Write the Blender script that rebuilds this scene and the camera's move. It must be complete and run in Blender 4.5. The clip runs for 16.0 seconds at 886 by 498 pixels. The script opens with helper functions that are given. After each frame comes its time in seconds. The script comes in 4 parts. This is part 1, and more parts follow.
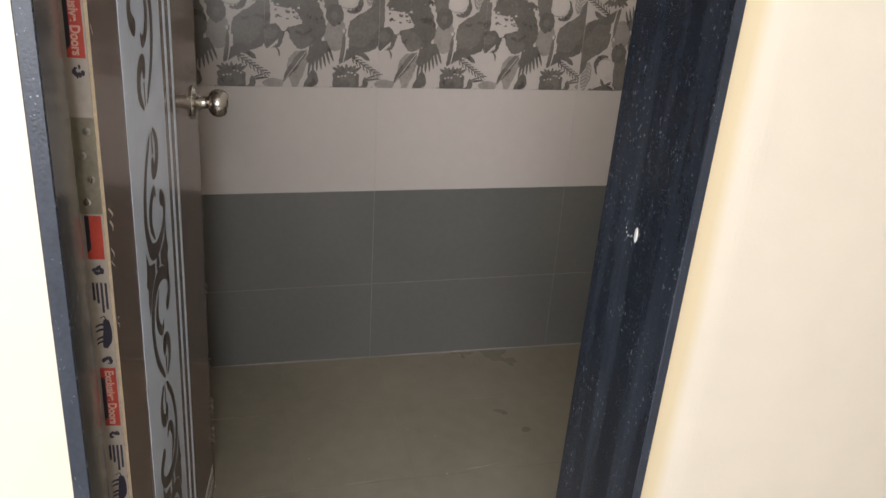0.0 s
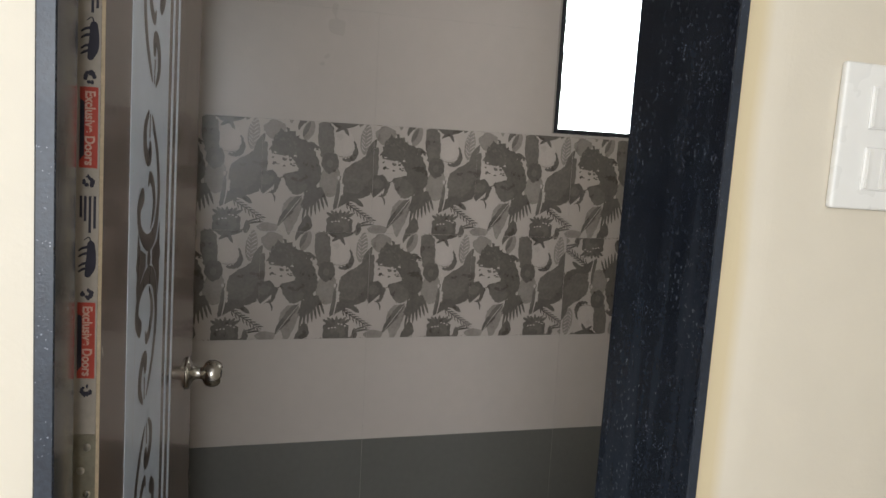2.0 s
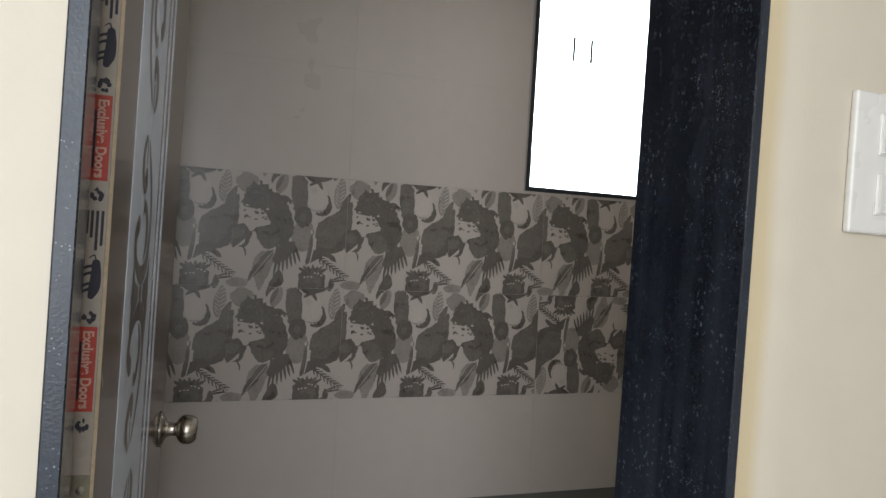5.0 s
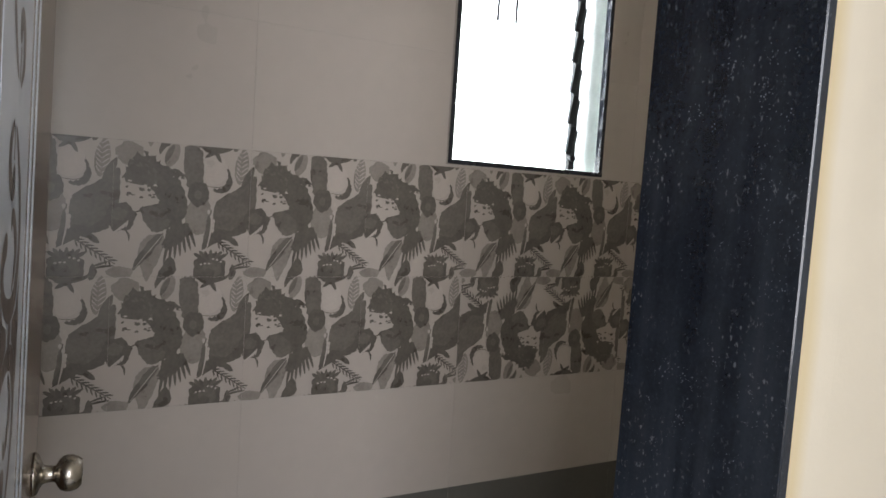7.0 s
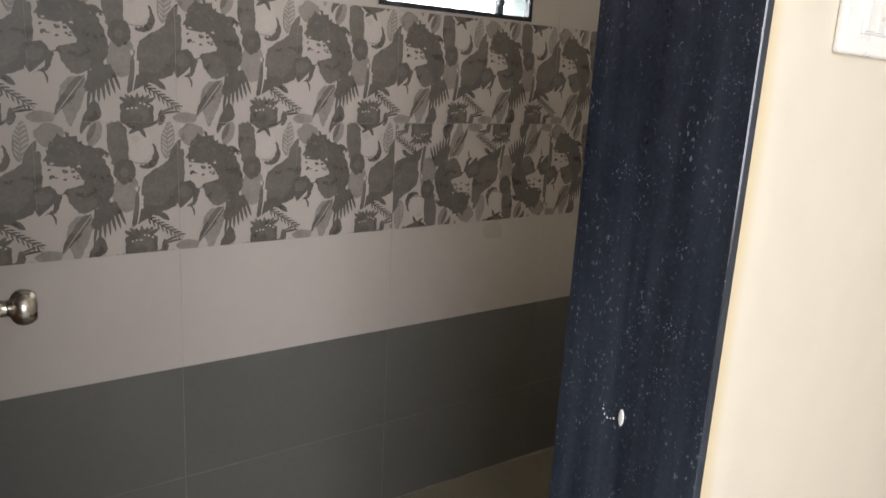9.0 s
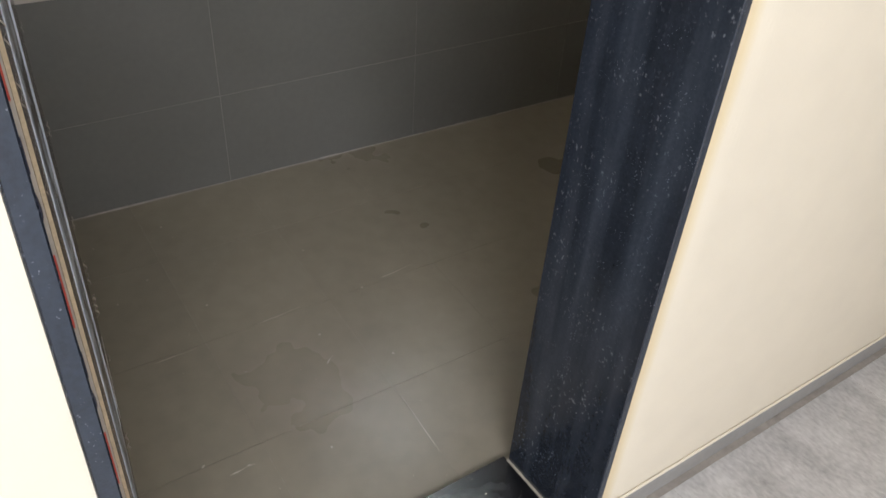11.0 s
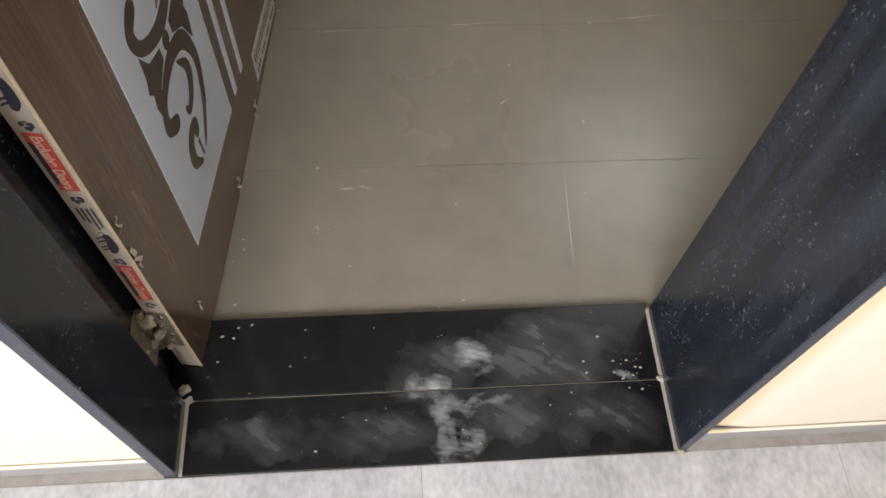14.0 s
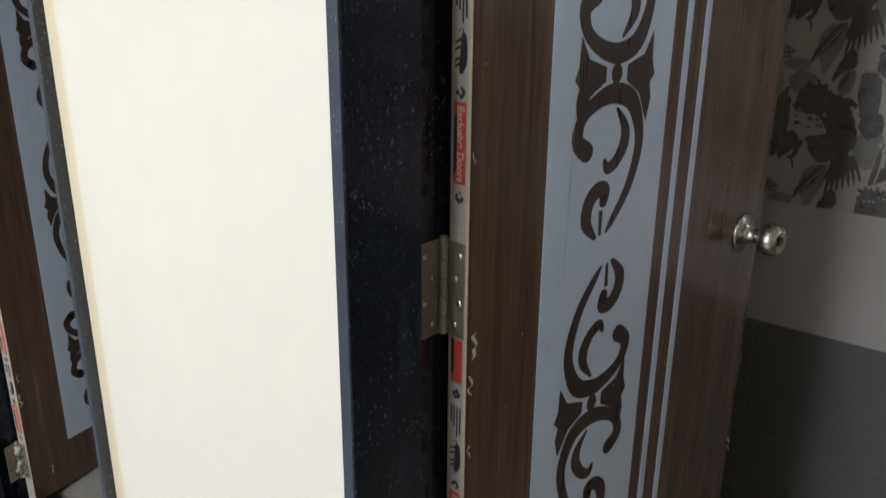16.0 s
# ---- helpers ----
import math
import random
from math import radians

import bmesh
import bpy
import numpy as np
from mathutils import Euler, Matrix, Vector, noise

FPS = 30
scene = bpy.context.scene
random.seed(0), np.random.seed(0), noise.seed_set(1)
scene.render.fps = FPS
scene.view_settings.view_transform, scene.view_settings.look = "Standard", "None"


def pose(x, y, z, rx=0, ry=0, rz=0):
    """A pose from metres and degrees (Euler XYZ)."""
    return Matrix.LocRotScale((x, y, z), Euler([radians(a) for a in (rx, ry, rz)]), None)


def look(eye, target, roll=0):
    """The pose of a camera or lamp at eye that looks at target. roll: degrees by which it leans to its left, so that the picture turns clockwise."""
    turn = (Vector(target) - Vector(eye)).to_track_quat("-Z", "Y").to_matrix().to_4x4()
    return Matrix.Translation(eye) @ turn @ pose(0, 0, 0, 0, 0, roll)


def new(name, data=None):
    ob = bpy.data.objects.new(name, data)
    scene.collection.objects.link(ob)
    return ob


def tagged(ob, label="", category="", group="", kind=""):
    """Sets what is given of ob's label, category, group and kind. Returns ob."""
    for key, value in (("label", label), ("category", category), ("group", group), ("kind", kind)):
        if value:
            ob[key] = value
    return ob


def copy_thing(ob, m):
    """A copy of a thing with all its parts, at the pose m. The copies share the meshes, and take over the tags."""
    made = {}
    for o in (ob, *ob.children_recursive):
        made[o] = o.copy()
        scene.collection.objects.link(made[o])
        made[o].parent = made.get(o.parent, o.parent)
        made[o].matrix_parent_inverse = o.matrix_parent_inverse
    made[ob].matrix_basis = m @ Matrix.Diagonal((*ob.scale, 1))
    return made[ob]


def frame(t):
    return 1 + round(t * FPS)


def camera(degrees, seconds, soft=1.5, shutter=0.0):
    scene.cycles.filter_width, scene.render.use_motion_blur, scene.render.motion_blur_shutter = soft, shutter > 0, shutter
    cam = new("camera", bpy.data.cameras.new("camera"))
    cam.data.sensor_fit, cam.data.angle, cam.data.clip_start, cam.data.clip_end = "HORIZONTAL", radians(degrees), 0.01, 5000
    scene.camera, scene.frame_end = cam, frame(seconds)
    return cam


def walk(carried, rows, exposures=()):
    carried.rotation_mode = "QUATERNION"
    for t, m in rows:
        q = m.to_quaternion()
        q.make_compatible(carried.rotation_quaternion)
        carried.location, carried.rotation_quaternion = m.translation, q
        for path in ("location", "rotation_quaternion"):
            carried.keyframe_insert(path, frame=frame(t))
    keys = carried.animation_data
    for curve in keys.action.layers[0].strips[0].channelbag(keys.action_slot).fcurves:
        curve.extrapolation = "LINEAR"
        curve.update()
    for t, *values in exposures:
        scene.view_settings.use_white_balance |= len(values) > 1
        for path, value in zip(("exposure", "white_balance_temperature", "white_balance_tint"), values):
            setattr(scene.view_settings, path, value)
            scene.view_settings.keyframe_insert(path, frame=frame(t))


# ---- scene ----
cam = camera(59.9, 16.0, shutter=0.15)
PATH = [
    (0, (0.179, -0.766, 1.287), (0.708, 1.013, 0.54), 4.7),
    (1, (0.156, -0.758, 1.355), (0.725, 1.1, 0.884), 5.1),
    (1.5, (0.161, -0.759, 1.388), (0.726, 1.129, 1.045), 4.5),
    (2, (0.157, -0.766, 1.412), (0.727, 1.137, 1.178), 3.9),
    (2.5, (0.153, -0.772, 1.421), (0.715, 1.141, 1.266), 3.5),
    (3, (0.153, -0.778, 1.441), (0.722, 1.139, 1.376), 3.3),
    (3.2, (0.154, -0.781, 1.451), (0.728, 1.135, 1.431), 3.2),
    (5.3, (0.071, -0.687, 1.326), (0.79, 1.179, 1.303), 4.1),
    (5.5, (0.086, -0.669, 1.325), (0.799, 1.197, 1.227), 4.3),
    (6, (0.145, -0.567, 1.357), (0.859, 1.291, 1.155), 4.6),
    (6.5, (0.149, -0.509, 1.37), (0.955, 1.312, 1.175), 4.5),
    (7, (0.05, -0.458, 1.403), (1.061, 1.263, 1.281), 4.3),
    (7.5, (-0.002, -0.458, 1.42), (1.14, 1.184, 1.389), 3.8),
    (8, (-0.019, -0.456, 1.42), (1.167, 1.154, 1.399), 3.8),
    (8.5, (-0.024, -0.445, 1.368), (1.179, 1.14, 1.173), 4.0),
    (9, (-0.016, -0.448, 1.325), (1.179, 1.098, 0.896), 3.8),
    (9.5, (-0.025, -0.446, 1.28), (1.14, 1.041, 0.623), 4.0),
    (10, (-0.032, -0.443, 1.233), (1.085, 0.964, 0.353), 4.5),
    (10.2, (-0.029, -0.444, 1.231), (1.053, 0.93, 0.261), 4.6),
    (12.3, (0.111, -0.552, 1.082), (0.834, 0.694, -0.305), 5.8),
    (12.5, (0.152, -0.531, 1.11), (0.798, 0.695, -0.332), 6.4),
    (13, (0.202, -0.496, 1.077), (0.682, 0.731, -0.428), 7.6),
    (13.5, (0.255, -0.349, 1.05), (0.588, 0.73, -0.601), 9.0),
    (14, (0.322, -0.26, 1.038), (0.451, 0.71, -0.706), 4.6),
    (14.5, (0.427, -0.274, 1.049), (0.117, 0.759, -0.635), -7.3),
    (15, (0.44, -0.343, 1.142), (-0.292, 0.838, -0.297), -8.2),
    (15.3, (0.449, -0.379, 1.202), (-0.5, 0.921, 0.014), -4.1),
    (15.5, (0.474, -0.423, 1.26), (-0.584, 0.938, 0.245), -2.6),
    (16, (0.538, -0.46, 1.332), (-0.706, 0.973, 0.699), 0.5),
]
walk(cam, [(t, look(eye, target, roll)) for t, eye, target, roll in PATH],
     exposures=((0, 0.37, 6550, 16), (1, 0.22, 6550, 17), (1.5, 0.0, 6450, 14), (2.5, -0.3, 6450, 11), (3.2, -0.35, 6450, 11), (5.5, -0.36, 6300, 12), (6.5, 0.0, 6500, 14), (7, -0.1, 6450, 14), (8, -0.36, 6300, 8), (8.4, -0.15, 6400, 11), (9, 0.35, 6450, 15), (10, 0.35, 6400, 13), (12.5, 0.6, 6450, 17), (14, 0.82, 6550, 17), (14.6, 0.78, 6500, 14), (15, 0.22, 6100, 12), (15.2, 0.08, 5650, 12), (15.6, -0.18, 5600, 11), (16, -0.1, 5900, 11)))

# ---------------------------------------------------------------- light
world = bpy.data.worlds.new("sky")
scene.world = world
world.use_nodes = True
_n = world.node_tree.nodes
_sky = _n.new("ShaderNodeTexSky")
_sky.sky_type = "NISHITA"
_sky.sun_disc = False
_sky.sun_elevation, _sky.sun_rotation = radians(55), radians(90)
_n["Background"].inputs["Strength"].default_value = 0.12
world.node_tree.links.new(_sky.outputs["Color"], _n["Background"].inputs["Color"])
sun = new("sun", bpy.data.lights.new("sun", "SUN"))
sun.data.energy, sun.data.angle, sun.data.color = 3.0, radians(0.5), (1.0, 0.95, 0.88)
sun.matrix_world = look((6, 0.2, 9), (0, 0, 0))


def area(name, m, w, h, watts, colour):
    ob = new(name, bpy.data.lights.new(name, "AREA"))
    ob.data.shape, ob.data.size, ob.data.size_y = "RECTANGLE", w, h
    ob.data.energy, ob.data.color = watts, colour
    ob.matrix_world = m
    return ob


# daylight of the corridor's opening behind the walk, and of the bathroom's louvre window
area("corridor_daylight", look((-0.55, -2.28, 1.55), (-0.3, 0, 1.0)), 1.5, 1.5, 75, (0.93, 0.97, 1.0))
area("window_daylight", look((1.378, 1.50, 1.836), (1.378, 0.0, 1.836)), 0.58, 0.72, 12.5, (0.95, 0.98, 1.0))

# ---------------------------------------------------------------- materials


def material(name):
    m = bpy.data.materials.new(name)
    m.use_nodes = True
    return m, m.node_tree.nodes, m.node_tree.links, m.node_tree.nodes["Principled BSDF"]


def surface(name, colour, rough=0.5, metal=0.0, vary=0.12, scale=(8, 60), bump=0.1, fine=300, speck=None, specks=90, gloss_vary=0.1,
            each=0.0, stretch=(1, 1, 1), spec=0.5, coat=0.0):
    """A colour with blotches at two scales, fine relief, and, if given, sparse specks of another colour."""
    m, n, l, p = material(name)
    tc = n.new("ShaderNodeTexCoord")
    mp = n.new("ShaderNodeMapping")
    mp.inputs["Scale"].default_value = stretch
    l.new(tc.outputs["Object"], mp.inputs["Vector"])
    vec = mp.outputs["Vector"]
    if each:
        info = n.new("ShaderNodeObjectInfo")
        geo = n.new("ShaderNodeNewGeometry")
        l.new(geo.outputs["Position"], mp.inputs["Vector"])
    noises = []
    for s, d in ((scale[0], 4), (scale[1], 6)):
        t = n.new("ShaderNodeTexNoise")
        t.inputs["Scale"].default_value, t.inputs["Detail"].default_value = s, d
        l.new(vec, t.inputs["Vector"])
        noises.append(t)
    mix = n.new("ShaderNodeMath")
    mix.operation = "ADD"
    l.new(noises[0].outputs["Fac"], mix.inputs[0])
    l.new(noises[1].outputs["Fac"], mix.inputs[1])
    ramp = n.new("ShaderNodeValToRGB")
    half = n.new("ShaderNodeMath")
    half.operation = "MULTIPLY"
    half.inputs[1].default_value = 0.5
    l.new(mix.outputs[0], half.inputs[0])
    l.new(half.outputs[0], ramp.inputs["Fac"])
    ramp.color_ramp.elements[0].position, ramp.color_ramp.elements[1].position = 0.15, 0.85
    vary = min(0.95, 1.6 * vary)
    ramp.color_ramp.elements[0].color = (*[c * (1 - vary) for c in colour], 1)
    ramp.color_ramp.elements[1].color = (*[min(1, c * (1 + vary)) for c in colour], 1)
    out = ramp.outputs["Color"]
    if each:
        mr = n.new("ShaderNodeMapRange")
        mr.inputs["To Min"].default_value, mr.inputs["To Max"].default_value = 1 - each, 1 + each
        l.new(info.outputs["Random"], mr.inputs["Value"])
        tone = n.new("ShaderNodeVectorMath")
        tone.operation = "SCALE"
        l.new(out, tone.inputs[0])
        l.new(mr.outputs[0], tone.inputs["Scale"])
        out = tone.outputs[0]
    if speck:
        v = n.new("ShaderNodeTexVoronoi")
        v.inputs["Scale"].default_value = specks
        l.new(vec, v.inputs["Vector"])
        big = n.new("ShaderNodeTexNoise")
        big.inputs["Scale"].default_value = specks * 0.12
        l.new(vec, big.inputs["Vector"])
        lim = n.new("ShaderNodeMapRange")
        lim.inputs["From Min"].default_value, lim.inputs["From Max"].default_value = 0.45, 0.75
        lim.inputs["To Min"].default_value, lim.inputs["To Max"].default_value = 0.02, 0.24
        l.new(big.outputs["Fac"], lim.inputs["Value"])
        less = n.new("ShaderNodeMath")
        less.operation = "LESS_THAN"
        l.new(v.outputs["Distance"], less.inputs[0])
        l.new(lim.outputs[0], less.inputs[1])
        mx = n.new("ShaderNodeMixRGB")
        mx.inputs["Color2"].default_value = (*speck, 1)
        l.new(less.outputs[0], mx.inputs["Fac"])
        l.new(out, mx.inputs["Color1"])
        out = mx.outputs["Color"]
    l.new(out, p.inputs["Base Color"])
    r = n.new("ShaderNodeMapRange")
    r.inputs["To Min"].default_value, r.inputs["To Max"].default_value = max(0.02, rough - gloss_vary), min(1, rough + gloss_vary)
    l.new(noises[0].outputs["Fac"], r.inputs["Value"])
    l.new(r.outputs[0], p.inputs["Roughness"])
    p.inputs["Metallic"].default_value = metal
    p.inputs["Specular IOR Level"].default_value = spec
    p.inputs["Coat Weight"].default_value = coat
    p.inputs["Coat Roughness"].default_value = 0.08
    if bump:
        f = n.new("ShaderNodeTexNoise")
        f.inputs["Scale"].default_value, f.inputs["Detail"].default_value = fine, 3
        l.new(vec, f.inputs["Vector"])
        b = n.new("ShaderNodeBump")
        b.inputs["Strength"].default_value, b.inputs["Distance"].default_value = bump, 0.001
        l.new(f.outputs["Fac"], b.inputs["Height"])
        l.new(b.outputs["Normal"], p.inputs["Normal"])
    return m


PLASTER = surface("cream_paint", (0.68, 0.612, 0.495), 0.55, vary=0.035, scale=(2, 14), bump=0.3, fine=160)
WHITE = surface("ceiling_paint", (0.78, 0.77, 0.74), 0.7, vary=0.03, bump=0.1)
GRANITE = surface("black_granite", (0.011, 0.014, 0.021), 0.15, vary=0.45, scale=(30, 220), bump=0.05, speck=(0.16, 0.18, 0.22), specks=230, gloss_vary=0.1)
GRANITE_EDGE = surface("granite_cut_edge", (0.023, 0.030, 0.043), 0.4, vary=0.45, scale=(25, 160), bump=0.4, speck=(0.22, 0.24, 0.27), specks=260)
TILE_LIGHT = surface("pale_wall_tile", (0.457, 0.408, 0.368), 0.3, vary=0.035, scale=(3, 30), bump=0.03, each=0.012)
TILE_DARK = surface("dark_grey_wall_tile", (0.119, 0.116, 0.103), 0.36, vary=0.08, scale=(4, 60), bump=0.06, each=0.03)
TILE_PRINT = surface("printed_tile_ground", (0.45, 0.395, 0.355), 0.3, vary=0.05, scale=(3, 30), bump=0.03)
FLOOR_BATH = surface("taupe_floor_tile", (0.232, 0.203, 0.153), 0.30, vary=0.13, scale=(2.5, 22), bump=0.2, fine=350, each=0.012, gloss_vary=0.10)
FLOOR_HALL = surface("grey_slate_tile", (0.46, 0.45, 0.445), 0.55, vary=0.34, scale=(9, 70), bump=1.0, fine=70, each=0.03, stretch=(1.7, 0.9, 1))
GROUT = surface("grout", (0.31, 0.28, 0.25), 0.9, vary=0.25, scale=(9, 60), bump=0.3)
GROUT_DARK = surface("taupe_grout", (0.27, 0.238, 0.185), 0.9, vary=0.2, bump=0.3)
SKIRT = surface("grey_skirting_tile", (0.27, 0.262, 0.25), 0.5, vary=0.12, scale=(6, 60), bump=0.2)
WOOD = surface("dark_walnut_laminate", (0.112, 0.063, 0.039), 0.24, vary=0.62, scale=(7, 34), bump=0.06, fine=160, stretch=(4, 4, 0.16), gloss_vary=0.08, coat=0.35)
WOOD_INK = surface("dark_brown_print", (0.060, 0.036, 0.026), 0.3, vary=0.3, scale=(12, 70), bump=0.05, stretch=(5, 5, 0.3))
FROST = surface("frosted_grey_panel", (0.60, 0.66, 0.745), 0.32, vary=0.06, scale=(4, 30), bump=0.06, coat=0.3)
STEEL = surface("satin_steel", (0.52, 0.48, 0.42), 0.26, 1.0, vary=0.08, scale=(20, 200), bump=0.05)
BRASSY = surface("dusty_hinge_steel", (0.33, 0.295, 0.22), 0.45, 0.7, vary=0.2, scale=(30, 200), bump=0.2)
PAPER = surface("edge_tape", (0.44, 0.385, 0.32), 0.5, vary=0.14, scale=(20, 120), bump=0.1)
LABEL = surface("white_sticker_paper", (0.66, 0.63, 0.57), 0.5, vary=0.1, scale=(20, 120), bump=0.1)
RED = surface("red_label", (0.50, 0.060, 0.035), 0.45, vary=0.18, scale=(30, 200), bump=0.05)
INK = surface("dark_ink", (0.03, 0.026, 0.042), 0.5, vary=0.3)
INK_RED = surface("pale_label_ink", (0.66, 0.42, 0.33), 0.5, vary=0.1)
RAW = surface("raw_board_edge", (0.56, 0.44, 0.29), 0.8, vary=0.25, scale=(60, 300), bump=0.4)
PLASTIC = surface("white_switch_plastic", (0.80, 0.78, 0.73), 0.28, vary=0.02, bump=0.0)
BLACK = surface("black_metal", (0.012, 0.012, 0.014), 0.4, vary=0.2)
CAULK = surface("cement_joint", (0.43, 0.385, 0.31), 0.9, vary=0.25, scale=(30, 200), bump=0.6)


def wipe(m, colour, rough, mask):
    """Lays a second coat over a material where the mask (a socket builder) says."""
    n, l = m.node_tree.nodes, m.node_tree.links
    p = n["Principled BSDF"]
    fac = mask(n, l)
    for name, value in (("Base Color", (*colour, 1)), ("Roughness", (rough, rough, rough, 1))):
        old = p.inputs[name].links[0].from_socket
        mx = n.new("ShaderNodeMixRGB")
        l.new(fac, mx.inputs["Fac"])
        l.new(old, mx.inputs["Color1"])
        mx.inputs["Color2"].default_value = value
        l.new(mx.outputs["Color"], p.inputs[name])
    return m


def node(n, l, op, *args):
    k = n.new("ShaderNodeMath")
    k.operation = op
    for i, a in enumerate(args):
        if isinstance(a, (int, float)):
            k.inputs[i].default_value = a
        else:
            l.new(a, k.inputs[i])
    return k.outputs[0]


def grain(n, l, vec, scale, lo, hi, detail=5, stretch=(1, 1, 1)):
    mp = n.new("ShaderNodeMapping")
    mp.inputs["Scale"].default_value = stretch
    l.new(vec, mp.inputs["Vector"])
    t = n.new("ShaderNodeTexNoise")
    t.inputs["Scale"].default_value, t.inputs["Detail"].default_value = scale, detail
    l.new(mp.outputs["Vector"], t.inputs["Vector"])
    r = n.new("ShaderNodeMapRange")
    r.inputs["From Min"].default_value, r.inputs["From Max"].default_value = lo, hi
    l.new(t.outputs["Fac"], r.inputs["Value"])
    return r.outputs[0]


def bands(*centres):
    """Yellower strips in the plaster colour beside the granite, with soft uneven borders."""
    def mask(n, l):
        tc = n.new("ShaderNodeTexCoord")
        x = n.new("ShaderNodeSeparateXYZ")
        l.new(tc.outputs["Object"], x.inputs[0])
        wob = node(n, l, "MULTIPLY", grain(n, l, tc.outputs["Object"], 5, 0, 1), 0.014)
        out = None
        for c, w in centres:
            d = node(n, l, "ABSOLUTE", node(n, l, "SUBTRACT", node(n, l, "ADD", x.outputs[0], wob), c))
            f = node(n, l, "MULTIPLY", node(n, l, "SUBTRACT", w, d), 60.0)
            k = n.new("ShaderNodeClamp")
            l.new(f, k.inputs[0])
            out = k.outputs[0] if out is None else node(n, l, "MAXIMUM", out, k.outputs[0])
        return node(n, l, "MULTIPLY", out, 0.8)
    return mask


def smears(spots, amount, grains, turn):
    """Dust wiped about by hand in soft ragged patches (x, y, half width, half depth), brushed along one direction."""
    def mask(n, l):
        tc = n.new("ShaderNodeTexCoord")
        v = tc.outputs["Object"]
        wob = n.new("ShaderNodeTexNoise")
        wob.inputs["Scale"].default_value, wob.inputs["Detail"].default_value = 22, 4
        l.new(v, wob.inputs["Vector"])
        sh = n.new("ShaderNodeVectorMath")
        sh.operation = "MULTIPLY_ADD"
        l.new(wob.outputs["Color"], sh.inputs[0])
        sh.inputs[1].default_value = (0.09, 0.07, 0.0)
        l.new(v, sh.inputs[2])
        x = n.new("ShaderNodeSeparateXYZ")
        l.new(sh.outputs[0], x.inputs[0])
        out = None
        for cx, cy, rx, ry in spots:
            a = node(n, l, "DIVIDE", node(n, l, "SUBTRACT", x.outputs[0], cx + 0.045), rx)
            b = node(n, l, "DIVIDE", node(n, l, "SUBTRACT", x.outputs[1], cy + 0.035), ry)
            d = node(n, l, "ADD", node(n, l, "MULTIPLY", a, a), node(n, l, "MULTIPLY", b, b))
            f = node(n, l, "MAXIMUM", node(n, l, "SUBTRACT", 1.0, d), 0.0)
            out = f if out is None else node(n, l, "MAXIMUM", out, f)
        rot = n.new("ShaderNodeMapping")
        rot.inputs["Rotation"].default_value = (0, 0, radians(turn))
        l.new(v, rot.inputs["Vector"])
        brush = grain(n, l, rot.outputs["Vector"], grains[0], 0.36, 0.66, 5, (0.35, 1.6, 1))
        cloud = grain(n, l, v, grains[1], 0.34, 0.64, 3)
        return node(n, l, "MINIMUM", node(n, l, "MULTIPLY", node(n, l, "MULTIPLY", out, node(n, l, "ADD", node(n, l, "MULTIPLY", brush, 0.65), 0.35)), node(n, l, "MULTIPLY", cloud, amount)), 1.0)
    return mask


def lower_tint(low, high, amount):
    """Bluish grey blended over the upright stone, stronger on its lower half, in tall soft bands."""
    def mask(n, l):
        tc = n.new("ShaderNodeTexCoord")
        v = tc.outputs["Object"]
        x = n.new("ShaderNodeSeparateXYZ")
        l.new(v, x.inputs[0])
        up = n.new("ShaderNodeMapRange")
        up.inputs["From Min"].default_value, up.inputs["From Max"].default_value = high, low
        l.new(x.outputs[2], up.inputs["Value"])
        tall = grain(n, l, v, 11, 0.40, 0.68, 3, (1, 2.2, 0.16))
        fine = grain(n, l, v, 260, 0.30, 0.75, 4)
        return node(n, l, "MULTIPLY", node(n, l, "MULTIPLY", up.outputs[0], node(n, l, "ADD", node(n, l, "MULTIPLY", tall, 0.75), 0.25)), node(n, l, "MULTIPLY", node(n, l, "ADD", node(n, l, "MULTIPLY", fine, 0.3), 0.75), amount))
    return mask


def streaks(amount):
    """Thin vertical water marks and dust on upright stone."""
    def mask(n, l):
        tc = n.new("ShaderNodeTexCoord")
        v = tc.outputs["Object"]
        a = grain(n, l, v, 30, 0.45, 0.75, 4, (1, 1, 0.06))
        b = grain(n, l, v, 9, 0.35, 0.7, 6)
        c = grain(n, l, v, 200, 0.60, 0.72, 3, (1, 1, 0.7))
        return node(n, l, "MULTIPLY", node(n, l, "MAXIMUM", node(n, l, "MULTIPLY", node(n, l, "MULTIPLY", a, b), 0.28), node(n, l, "MULTIPLY", c, b)), amount)
    return mask


wipe(PLASTER, (0.62, 0.50, 0.29), 0.6, bands((0.752, 0.030), (-0.582, 0.028)))
wipe(GRANITE, (0.20, 0.22, 0.25), 0.7, streaks(0.45))
# right jamb: the same stone with a bluish grey coat, stronger towards its foot
GRANITE_TINTED = GRANITE.copy()
GRANITE_TINTED.name = "dusty_black_granite"
wipe(GRANITE_TINTED, (0.15, 0.185, 0.235), 0.5, lower_tint(0.85, 1.6, 0.27))
SILL = surface("black_granite_sill", (0.0095, 0.0095, 0.0105), 0.19, vary=0.4, scale=(30, 220), bump=0.03, speck=(0.10, 0.105, 0.11), specks=260, gloss_vary=0.05)
wipe(SILL, (0.20, 0.20, 0.20), 0.6, smears(((0.25, 0.045, 0.13, 0.04), (0.10, 0.05, 0.10, 0.035), (0.40, 0.13, 0.12, 0.07), (0.47, 0.06, 0.08, 0.04), (0.53, 0.15, 0.16, 0.07), (0.60, 0.05, 0.10, 0.05)), 0.48, (34, 11), 35))
